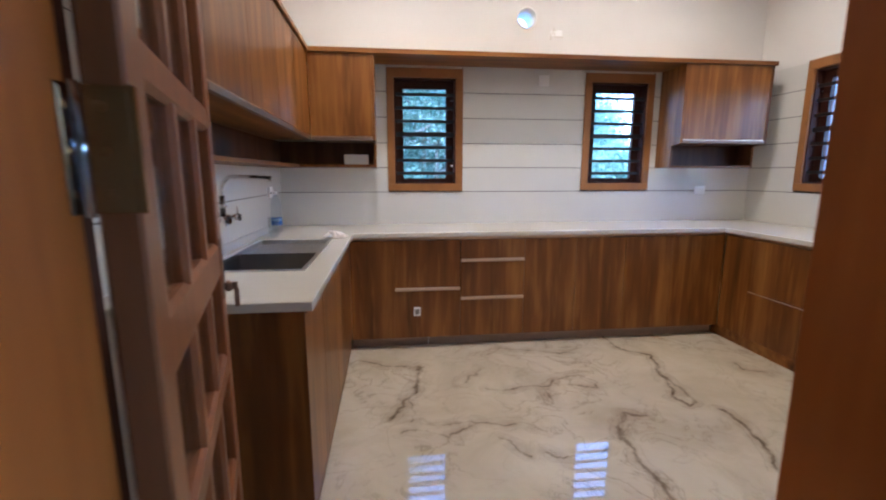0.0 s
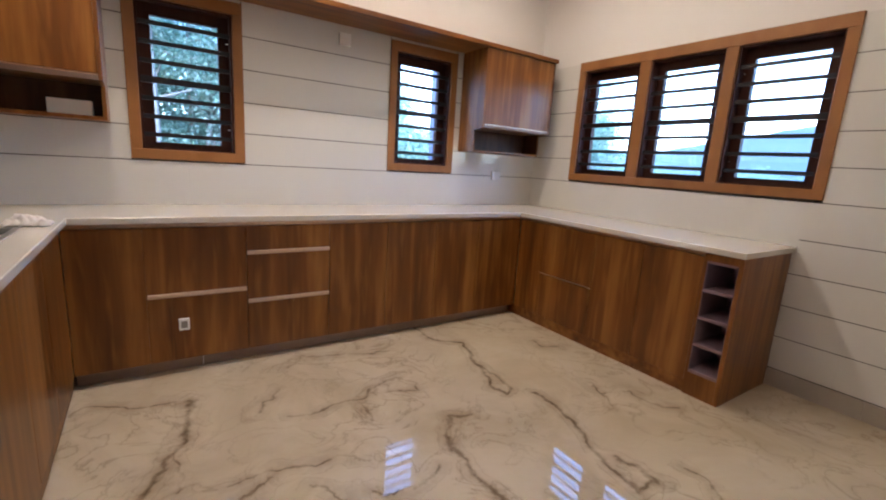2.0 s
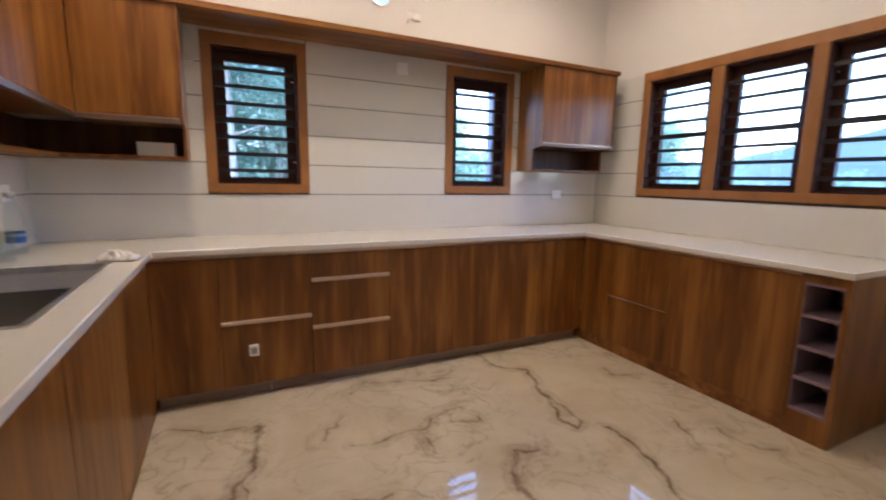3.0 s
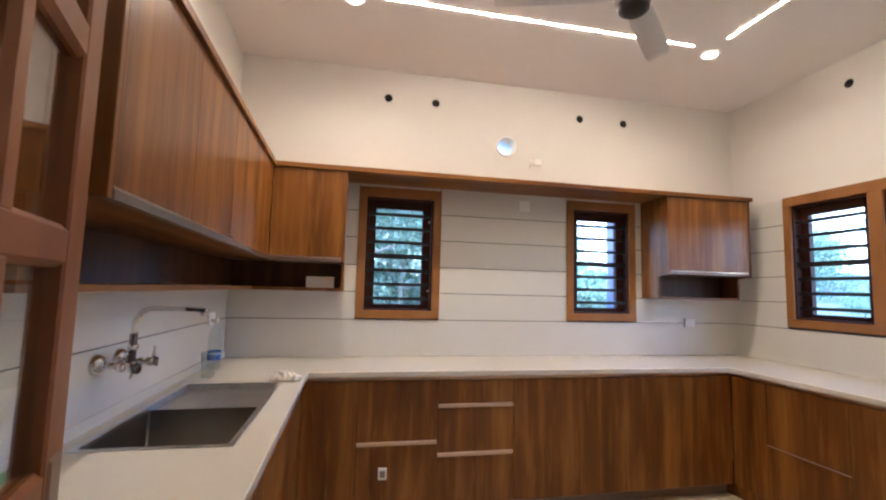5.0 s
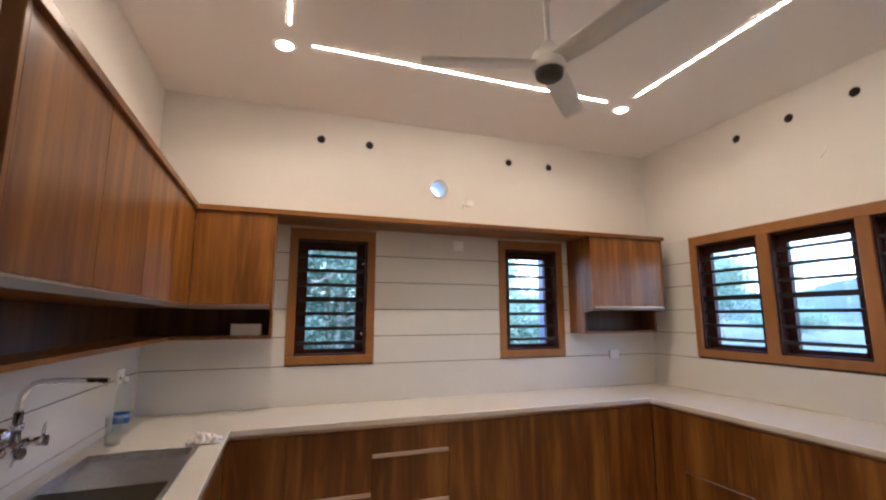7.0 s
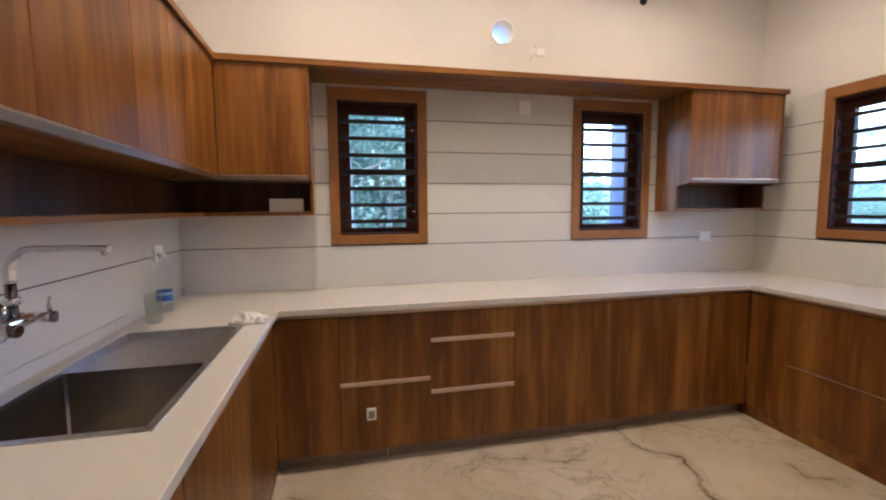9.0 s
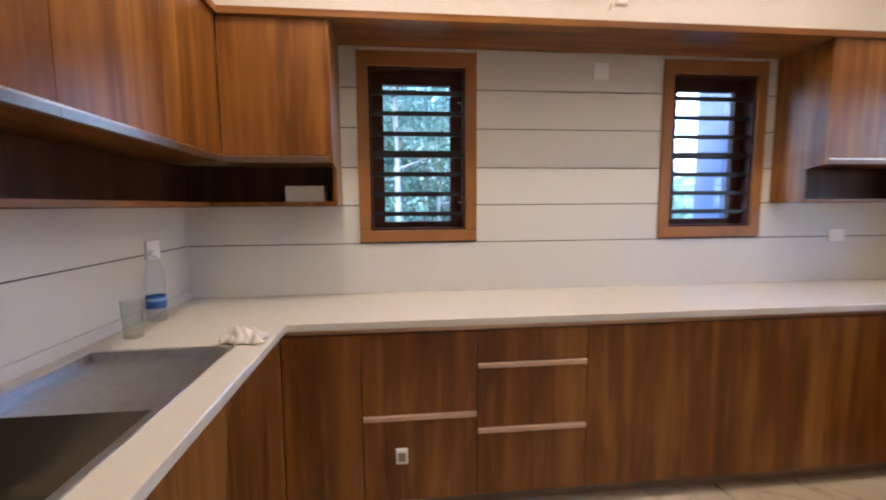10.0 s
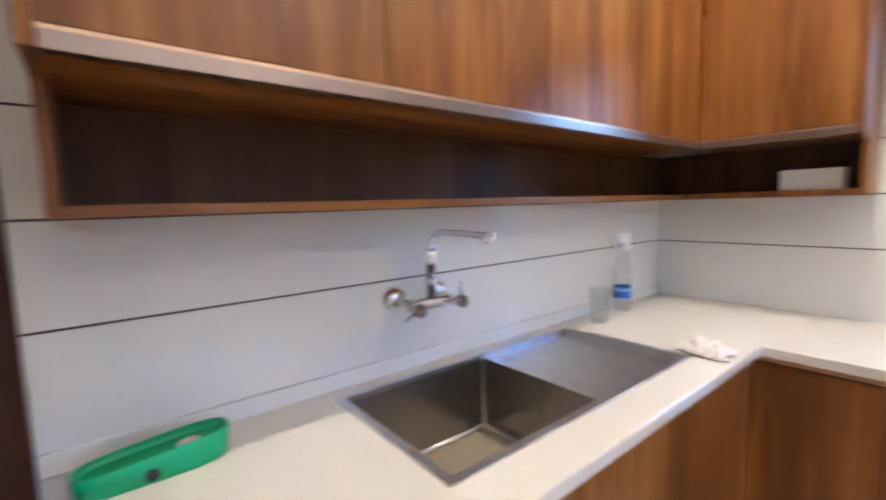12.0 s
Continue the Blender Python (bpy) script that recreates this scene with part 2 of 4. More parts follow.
def marble_floor():
    p = Mat("polished_marble_floor", (0.72, 0.66, 0.58), 0.07)
    p.set("Specular IOR Level", 0.6)
    xy = p.scaled(1, 1, 0)
    warp = p.n("ShaderNodeTexNoise", Scale=4.5, Detail=5.0, Roughness=0.58)
    p.link(xy, warp.inputs["Vector"])
    off = p.t.nodes.new("ShaderNodeVectorMath")
    off.operation = "MULTIPLY_ADD"
    off.inputs[1].default_value = (0.17, 0.17, 0)
    p.link(warp.outputs["Color"], off.inputs[0])
    sub = p.t.nodes.new("ShaderNodeVectorMath")
    sub.operation = "SUBTRACT"
    sub.inputs[1].default_value = (0.085, 0.085, 0)
    p.link(xy, sub.inputs[0])
    p.link(sub.outputs[0], off.inputs[2])
    wv = off.outputs[0]

    def segment(a, b):
        a, b = Vector((*a, 0)), Vector((*b, 0))
        d = b - a
        v1 = p.t.nodes.new("ShaderNodeVectorMath")
        v1.operation = "SUBTRACT"
        v1.inputs[1].default_value = a
        p.link(wv, v1.inputs[0])
        v2 = p.t.nodes.new("ShaderNodeVectorMath")
        v2.operation = "DOT_PRODUCT"
        v2.inputs[1].default_value = d / d.length_squared
        p.link(v1.outputs[0], v2.inputs[0])
        h = p.math("MINIMUM", p.math("MAXIMUM", v2.outputs["Value"], 0.0), 1.0)
        v3 = p.t.nodes.new("ShaderNodeVectorMath")
        v3.operation = "SCALE"
        v3.inputs[0].default_value = d
        p.link(h, v3.inputs["Scale"])
        v4 = p.t.nodes.new("ShaderNodeVectorMath")
        v4.operation = "DISTANCE"
        p.link(v1.outputs[0], v4.inputs[0])
        p.link(v3.outputs[0], v4.inputs[1])
        return v4.outputs["Value"]

    def line(points):
        best = None
        for a, b in zip(points, points[1:]):
            s = segment(a, b)
            best = s if best is None else p.math("MINIMUM", best, s)
        return best

    bold = [[(1.73, 3.48), (1.72, 3.24), (1.9, 3.1), (1.78, 2.72), (1.69, 2.5), (1.7, 2.38), (1.78, 2.42), (1.79, 2.73)],
            [(1.85, 2.32), (1.88, 2.17), (1.81, 1.97), (1.73, 1.8), (1.69, 1.63), (1.69, 1.54), (1.8, 1.55), (1.78, 1.74)],
            [(1.4, 2.33), (1.29, 2.36), (1.19, 2.2), (1.16, 2.06), (1.15, 1.91), (1.16, 1.79), (1.1, 1.4)],
            [(0.2, 3.1), (0.19, 2.97), (0.16, 2.8), (0.08, 2.66), (0.04, 2.55), (-0.01, 2.42)]]
    faint = [[(0.26, 2.35), (0.38, 2.35), (0.47, 2.37), (0.59, 2.31), (0.7, 2.33), (0.8, 2.25)],
             [(0.6, 2.72), (0.72, 2.7), (0.82, 2.73), (0.98, 2.71), (1.05, 2.8), (1.23, 2.84), (1.31, 2.74), (1.28, 2.65), (1.03, 2.75)],
             [(0.44, 2.81), (0.54, 2.93), (0.6, 3.03)], [(0.94, 2.66), (0.92, 2.5)], [(2.26, 2.27), (2.21, 2.15), (2.15, 2.01)],
             [(2.21, 2.15), (2.4, 2.09), (2.39, 1.94), (2.49, 1.83)], [(2.42, 2.92), (2.38, 2.77), (2.48, 2.72)], [(1.99, 1.54), (2.0, 1.46), (1.94, 1.36)]]
    faint += [[(-0.29, 3.17), (-0.24, 3.25), (-0.04, 3.11), (0.15, 3.13)], [(0.69, 3.25), (0.82, 3.36), (1.12, 3.26), (1.36, 3.18)],
              [(0.74, 2.07), (0.8, 2.0), (0.91, 2.01), (1.04, 2.05)], [(0.09, 2.68), (0.12, 2.53), (0.1, 2.4)],
              [(0.05, 2.3), (0.18, 2.31), (0.29, 2.22), (0.41, 2.32)], [(0.55, 2.2), (0.64, 2.1), (0.67, 2.06)]]

    def all_lines(lines):
        best = None
        for ln in lines:
            s = line(ln)
            best = s if best is None else p.math("MINIMUM", best, s)
        return best

    def fall(dist, width):
        r = p.n("ShaderNodeMapRange")
        r.interpolation_type = "SMOOTHSTEP"
        r.inputs["From Min"].default_value, r.inputs["From Max"].default_value = width, 0.0
        p.link(dist, r.inputs["Value"])
        return r.outputs[0]

    broken = p.ramp(p.noise(xy, 7.0, 4.0, 0.6), [(0.36, (0, 0, 0)), (0.6, (1, 1, 1))])
    d_bold, d_faint = all_lines(bold), all_lines(faint)
    cloud = p.noise(xy, 1.6, 6.0, 0.6, 0.8)
    base = p.ramp(cloud, [(0.3, (0.50, 0.415, 0.285)), (0.55, (0.62, 0.535, 0.395)), (0.8, (0.70, 0.63, 0.50))])
    web = p.noise(xy, 3.6, 5.0, 0.55, 1.2)
    ridge = p.math("ABSOLUTE", p.math("SUBTRACT", web, 0.5))
    patch = p.ramp(p.noise(xy, 1.3, 2.0), [(0.40, (0, 0, 0)), (0.56, (1, 1, 1))])
    webline = p.math("MULTIPLY", fall(ridge, 0.013), p.math("MULTIPLY", patch, 0.34))
    haze = p.math("MULTIPLY", fall(ridge, 0.06), p.math("MULTIPLY", patch, 0.2))
    wander = p.noise(xy, 5.0, 3.0, 0.5)
    strand = p.math("ABSOLUTE", p.math("SUBTRACT", d_bold, p.math("MULTIPLY", wander, 0.09)))
    strand_f = p.math("ABSOLUTE", p.math("SUBTRACT", d_faint, p.math("MULTIPLY", wander, 0.10)))
    c = p.mix(p.math("MULTIPLY", fall(d_bold, 0.085), p.math("MULTIPLY", broken, 0.52)), base, (0.30, 0.215, 0.14))
    c = p.mix(p.math("MULTIPLY", fall(d_bold, 0.021), p.math("ADD", 0.30, p.math("MULTIPLY", broken, 0.6))), c, (0.115, 0.080, 0.045))
    c = p.mix(p.math("MULTIPLY", fall(strand, 0.006), p.math("MULTIPLY", broken, 0.3)), c, (0.16, 0.11, 0.075))
    c = p.mix(p.math("MULTIPLY", fall(d_faint, 0.08), p.math("MULTIPLY", broken, 0.46)), c, (0.31, 0.23, 0.155))
    c = p.mix(p.math("MULTIPLY", fall(d_faint, 0.011), p.math("ADD", 0.10, p.math("MULTIPLY", broken, 0.75))), c, (0.14, 0.098, 0.056))
    c = p.mix(p.math("MULTIPLY", fall(strand_f, 0.005), p.math("MULTIPLY", broken, 0.22)), c, (0.18, 0.125, 0.085))
    c = p.mix(haze, c, (0.36, 0.26, 0.165))
    c = p.mix(webline, c, (0.165, 0.122, 0.075))
    p.color(c)
    p.rough(p.noise(xy, 25.0, 3.0), 0.02, 0.045)
    return p.m


marble = marble_floor()


# ---- building helpers ----
def boxes(*dims, bevel=0.0, segments=1):
    """One bmesh of boxes given as x0, x1, y0, y1, z0, z1."""
    bm = bmesh.new()
    for x0, x1, y0, y1, z0, z1 in dims:
        m = Matrix.Translation(((x0 + x1) / 2, (y0 + y1) / 2, (z0 + z1) / 2)) @ Matrix.Diagonal((abs(x1 - x0), abs(y1 - y0), abs(z1 - z0), 1))
        bmesh.ops.create_cube(bm, size=1.0, matrix=m)
    if bevel:
        bmesh.ops.bevel(bm, geom=list(bm.edges), offset=bevel, segments=segments, affect="EDGES", clamp_overlap=True)
    return bm


def prism(points, axis, a, b, bevel=0.0):
    """A profile of (u, v) points pushed from a to b along axis x, y or z."""
    bm = bmesh.new()

    def at(u, v, w):
        return {"x": (w, u, v), "y": (u, w, v), "z": (u, v, w)}[axis]
    lo = [bm.verts.new(at(u, v, a)) for u, v in points]
    hi = [bm.verts.new(at(u, v, b)) for u, v in points]
    n = len(points)
    bm.faces.new(lo)
    bm.faces.new(hi[::-1])
    for i in range(n):
        bm.faces.new((lo[i], hi[i], hi[(i + 1) % n], lo[(i + 1) % n]))
    bmesh.ops.recalc_face_normals(bm, faces=list(bm.faces))
    if bevel:
        bmesh.ops.bevel(bm, geom=list(bm.edges), offset=bevel, segments=1, affect="EDGES", clamp_overlap=True)
    return bm


def lathe(profile, center=(0, 0, 0), seg=28, m=None):
    """A turned body from (radius, height) pairs about z, moved by m."""
    bm = bmesh.new()
    rings = []
    for r, z in profile:
        if r < 1e-5:
            rings.append([bm.verts.new((0, 0, z))])
        else:
            rings.append([bm.verts.new((r * math.cos(2 * math.pi * i / seg), r * math.sin(2 * math.pi * i / seg), z)) for i in range(seg)])
    for A, B in zip(rings, rings[1:]):
        for i in range(seg):
            q = [A[i % len(A)], A[(i + 1) % len(A)], B[(i + 1) % len(B)], B[i % len(B)]]
            q = list(dict.fromkeys(q))
            if len(q) > 2:
                bm.faces.new(q)
    bmesh.ops.recalc_face_normals(bm, faces=list(bm.faces))
    for f in bm.faces:
        f.smooth = True
    bmesh.ops.transform(bm, matrix=Matrix.Translation(center) @ (m or Matrix()), verts=list(bm.verts))
    return bm


def tube(points, radius, seg=14, radii=None):
    """A round bar along points."""
    bm = bmesh.new()
    pts = [Vector(q) for q in points]
    rings = []
    up = Vector((0.13, 0.21, 0.97))
    for i, q in enumerate(pts):
        d = (pts[min(i + 1, len(pts) - 1)] - pts[max(i - 1, 0)]).normalized()
        a = d.cross(up).normalized()
        b = d.cross(a).normalized()
        r = radii[i] if radii else radius
        rings.append([bm.verts.new(q + r * (math.cos(2 * math.pi * k / seg) * a + math.sin(2 * math.pi * k / seg) * b)) for k in range(seg)])
    for A, B in zip(rings, rings[1:]):
        for k in range(seg):
            f = bm.faces.new((A[k], A[(k + 1) % seg], B[(k + 1) % seg], B[k]))
            f.smooth = True
    bm.faces.new(rings[0])
    bm.faces.new(rings[-1])
    bmesh.ops.recalc_face_normals(bm, faces=list(bm.faces))
    return bm


def to_mesh(name, bm, material):
    me = bpy.data.meshes.new(name)
    bm.to_mesh(me)
    bm.free()
    me.materials.append(material)
    return me


def thing(name, loc, label, category, group=""):
    e = new(name)
    e.empty_display_size = 0.1
    e.location = loc
    return tagged(e, label, category, group)


def world_loc(ob):
    v = Vector(ob.location)
    while ob.parent:
        ob = ob.parent
        v += Vector(ob.location)
    return v


def part(name, bm, material, parent, label=""):
    """A mesh of its own under a thing or part; bm is in world places."""
    bmesh.ops.translate(bm, vec=-world_loc(parent), verts=list(bm.verts))
    o = new(name, to_mesh(name, bm, material))
    o.parent = parent
    return tagged(o, label)


def solo(name, bm, material, label, category="", kind="", group=""):
    return tagged(new(name, to_mesh(name, bm, material)), label, category, group, kind)


def carve(ob, cutters):
    """Cuts the bmesh bodies out of ob."""
    for bm in cutters:
        if ob.parent:
            bmesh.ops.translate(bm, vec=-world_loc(ob.parent), verts=list(bm.verts))
        c = new("cutter", to_mesh("cutter", bm, ob.data.materials[0]))
        if ob.parent:
            c.parent = ob.parent
        mod = ob.modifiers.new("cut", "BOOLEAN")
        mod.operation, mod.solver, mod.object = "DIFFERENCE", "EXACT", c
        dg = bpy.context.evaluated_depsgraph_get()
        me = bpy.data.meshes.new_from_object(ob.evaluated_get(dg))
        ob.modifiers.remove(mod)
        ob.data = me
        bpy.data.objects.remove(c)
    return ob


def rod(axis, center, radius, length, seg=24):
    bm = bmesh.new()
    rot = {"x": Matrix.Rotation(math.pi / 2, 4, "Y"), "y": Matrix.Rotation(math.pi / 2, 4, "X"), "z": Matrix()}[axis]
    bmesh.ops.create_cone(bm, cap_ends=True, segments=seg, radius1=radius, radius2=radius, depth=length, matrix=Matrix.Translation(center) @ rot)
    for f in bm.faces:
        f.smooth = len(f.verts) == 4
    return bm


# ---- structure ----
W1, W2, W3 = (0.0, 0.632), (1.694, 2.326), (1.635, 3.515)
WZ = (1.178, 2.170)
floor = solo("floor", boxes((ROOM_L - 0.2, ROOM_R + 0.2, -2.0, ROOM_B + 0.2, -0.12, 0.0)), marble, "polished cream marble floor with brown veins", "floor", "structure")
ceiling = solo("ceiling", boxes((ROOM_L - 0.2, ROOM_R + 0.2, -2.0, ROOM_B + 0.2, CEIL, CEIL + 0.15)), ceiling_paint, "white painted plaster ceiling", "ceiling", "structure")
T = 0.24
wall_north = solo("wall_north", boxes((ROOM_L - 0.2, ROOM_R + T, ROOM_B + 0.008, ROOM_B + T, -0.12, CEIL)), plaster, "white painted wall with white tiles below", "wall", "structure")
HOLES_N, HOLE_Z = (0.190, 0.567, 1.821, 2.236), 2.887
VENT = (1.161, 2.584)
cuts = [boxes((a + 0.03, b - 0.03, 3.9, 4.4, WZ[0] + 0.03, WZ[1] - 0.03)) for a, b in (W1, W2)]
cuts += [rod("y", (x, ROOM_B + 0.03, HOLE_Z), 0.032, 0.2) for x in HOLES_N]
cuts.append(rod("y", (VENT[0], ROOM_B + 0.1, VENT[1]), 0.085, 0.5, 32))
carve(wall_north, cuts)
wall_east = solo("wall_east", boxes((ROOM_R + 0.008, ROOM_R + T, ROOM_F - 0.2, ROOM_B + 0.008, -0.12, CEIL)), plaster, "white painted wall with white tiles below", "wall", "structure")
HOLES_E = (3.006, 2.613, 2.22)
cuts = [boxes((3.2, 3.8, W3[0] + 0.03, W3[1] - 0.03, 1.214, 2.165))]
cuts += [rod("x", (ROOM_R + 0.03, y, HOLE_Z + 0.031), 0.032, 0.2) for y in HOLES_E]
carve(wall_east, cuts)
wall_west = solo("wall_west", boxes((ROOM_L - 0.2, ROOM_L - 0.008, ROOM_F - 0.2, ROOM_B + 0.008, -0.12, CEIL)), plaster, "white painted wall with tiles behind the sink", "wall", "structure")
carve(wall_west, [boxes((-1.3, -0.6, 0.86, 1.59, -0.05, 2.08))])
DOOR_L, DOOR_R = -0.285, 0.532
wall_south = solo("wall_south", boxes((ROOM_L - 0.008, ROOM_R + 0.008, ROOM_F - 0.16, ROOM_F, -0.12, CEIL)), plaster, "white painted wall with the entrance doorway", "wall", "structure")
carve(wall_south, [boxes((DOOR_L - 0.05, DOOR_R + 0.05, 0.3, 1.2, -0.05, 2.12))])
# the passage from which one enters; its walls are out of view
solo("wall_passage_west", boxes((-1.08, -0.88, -2.0, 0.54, -0.12, CEIL)), passage_paint, "unseen passage wall, tinted to dim its bounce light", "wall", "structure")
# Unseen opening added in this wall to let sky light onto the jamb.
carve(solo("wall_passage_east", boxes((3.32, 3.52, -2.0, 0.54, -0.12, CEIL)), passage_paint, "unseen passage wall, tinted to dim its bounce light", "wall", "structure"), [boxes((3.2, 3.6, -1.45, -0.05, 1.0, 2.25))])
solo("wall_passage_south", boxes((-1.08, 3.52, -2.2, -2.0, -0.12, CEIL)), passage_paint, "unseen passage wall, tinted to dim its bounce light", "wall", "structure")
# the utility room behind the side doorway
solo("wall_utility", boxes((-2.4, -2.2, 0.2, 2.2, -0.12, CEIL), (-2.2, -1.08, 2.0, 2.2, -0.12, CEIL), (-2.2, -1.08, 0.2, 0.4, -0.12, CEIL)), plaster, "pale painted utility room wall", "wall", "structure")
solo("floor_utility", boxes((-2.4, -1.08, 0.2, 2.2, -0.12, -0.004)), skirting_mat, "beige utility room floor", "floor", "structure")
solo("ceiling_utility", boxes((-2.4, -1.08, 0.2, 2.2, 2.6, 2.7)), ceiling_paint, "pale utility room ceiling", "ceiling", "structure")


def door_lining(name, parts, material, label):
    e = tagged(new(name), label, "door frame", kind="structure")
    for nm, dims in parts:
        part(nm, boxes(dims, bevel=0.004), material, e)
    return e


door_lining("door_frame_entrance", [("jamb", (DOOR_L - 0.055, DOOR_L, 0.52, 0.705, 0, 2.12)), ("jamb", (DOOR_R, DOOR_R + 0.055, 0.52, 0.705, 0, 2.12)),
                                    ("head", (DOOR_L, DOOR_R, 0.52, 0.705, 2.065, 2.12))], lit_jamb_wood, "varnished wooden door frame, orange with passage light in its colour")
door_lining("door_frame_utility", [("jamb", (-1.09, -0.855, 1.562, 1.632, 0, 2.12)), ("jamb", (-1.09, -0.855, 0.79, 0.86, 0, 2.12)),
                                   ("head", (-1.09, -0.855, 0.86, 1.562, 2.05, 2.12))], dark_wood, "dark stained wooden door frame of the side doorway")


# ---- windows ----
def window(name, axis, plane, spans, z0, z1, label):
    """A wooden frame with dark sashes, iron bars and panes; spans are the clear lights along the wall."""
    e = tagged(new(name), label, "window", kind="structure")
    lo, hi = spans[0][0], spans[-1][1]
    fw = 0.06

    def bx(u0, u1, d0, d1, a, b):
        return (u0, u1, plane + d0, plane + d1, a, b) if axis == "y" else (plane + d0, plane + d1, u0, u1, a, b)
    part("frame_rail", boxes(bx(lo - fw, hi + fw, -0.014, 0.07, z1 - 0.075, z1), bevel=0.003), frame_wood, e)
    part("frame_rail", boxes(bx(lo - fw, hi + fw, -0.014, 0.07, z0, z0 + fw), bevel=0.003), frame_wood, e)
    edges = [(lo - fw, lo)] + [(a[1], b[0]) for a, b in zip(spans, spans[1:])] + [(hi, hi + fw)]
    for a, b in edges:
        part("frame_stile", boxes(bx(a, b, -0.0135, 0.07, z0 + fw, z1 - 0.075), bevel=0.003), frame_wood, e)
    zi0, zi1 = z0 + fw, z1 - 0.075
    for a, b in spans:
        sash = part("sash", boxes(bx(a - 0.02, a + 0.074, 0.072, 0.11, zi0 - 0.02, zi1 + 0.02), bx(b - 0.074, b + 0.02, 0.072, 0.11, zi0 - 0.02, zi1 + 0.02),
                                  bx(a + 0.062, b - 0.074, 0.072, 0.11, zi0 - 0.02, zi0 + 0.045), bx(a + 0.062, b - 0.074, 0.072, 0.11, zi1 - 0.075, zi1 + 0.02)), dark_wood, e, "dark stained sash")
        pane = part("pane", boxes(bx(a + 0.04, b - 0.04, 0.088, 0.092, zi0 + 0.03, zi1 - 0.06)), clear_glass, sash, "clear glass pane")
        pane.visible_shadow = False
        part("lining", boxes(bx(a - 0.001, a + 0.012, 0.004, 0.071, zi0, zi1), bx(b - 0.012, b + 0.001, 0.004, 0.071, zi0, zi1),
                             bx(a + 0.012, b - 0.012, 0.004, 0.071, zi1 - 0.012, zi1 + 0.001), bx(a + 0.012, b - 0.012, 0.004, 0.071, zi0 - 0.001, zi0 + 0.012)), dark_wood, e, "dark inner lining")
        n = 7
        for i in range(n):
            zc = zi0 + 0.088 + i * (zi1 - zi0 - 0.215) / (n - 1)
            t = 0.019 if i == 3 else 0.0125
            part("grille_bar", boxes(bx(a + 0.012, b - 0.012, 0.022, 0.040, zc - t, zc + t), bevel=0.002), black_metal, e, "black iron bar")
        for zc in (zi0 + 0.15, zi1 - 0.17):
            part("catch", boxes(bx(b - 0.035, b - 0.012, 0.045, 0.056, zc - 0.006, zc + 0.006), bevel=0.002), chrome, e, "small bright catch")
    return e


window("window_1", "y", ROOM_B, [(W1[0] + 0.06, W1[1] - 0.06)], *WZ, "brown wooden window with dark sash and iron bars")
window("window_2", "y", ROOM_B, [(W2[0] + 0.06, W2[1] - 0.06)], *WZ, "brown wooden window with dark sash and iron bars")
window("window_3", "x", ROOM_R, [(1.693, 2.230), (2.308, 2.839), (2.927, 3.455)], 1.184, 2.196, "wide brown wooden window of three lights with iron bars")


# ---- worktop and cabinets ----
TOP, SLAB = 0.897, 0.034
FX, FY, RX = -0.258, 3.403, 2.655
outline = [(ROOM_L, 1.692), (FX + 0.008, 1.692), (FX, FY), (RX, FY), (RX, 1.705), (ROOM_R, 1.705), (ROOM_R, ROOM_B), (ROOM_L, ROOM_B)]
SK = (-0.827, -0.364, 2.192, 3.142)
worktop = thing("worktop", (1.2, 3.7, TOP - SLAB), "cream white quartz worktop running round three walls", "worktop")
slab = part("slab", prism(outline, "z", TOP - SLAB, TOP, 0.003), quartz, worktop)
hole = boxes((SK[0] + 0.012, SK[1] - 0.012, SK[2] + 0.012, SK[3] - 0.012, 0.7, 1.0))
carve(slab, [hole])
for dims in ((ROOM_L, ROOM_L + 0.009, 1.634, ROOM_B, TOP + 0.0005, 0.944),):
    part("upstand", boxes(dims, bevel=0.002), tile_white, worktop, "low glazed white upstand")

BASE_T = TOP - SLAB


def front(name, axis, plane, u0, u1, z0, z1, parent, material=None, t=0.018, inward=1):
    """A door or drawer front on the plane facing the room; inward is the sign of the wall's side."""
    g = 0.0015
    d = (plane, plane + t * inward)
    lo, hi = min(d), max(d)
    dims = (u0 + g, u1 - g, lo, hi, z0, z1) if axis == "y" else (lo, hi, u0 + g, u1 - g, z0, z1)
    bm = boxes(dims, bevel=0.0012)
    return part(name, base_skewed(bm) if inward < 0 else bm, material or laminate_v, parent)


def base_skewed(bm):
    """Shears the sink cabinets, like the ones above them, to fit the camera's view."""
    for v in bm.verts:
        if v.co.x > ROOM_L + 0.05:
            v.co.x += 0.005 * (FY - v.co.y)
    return bm


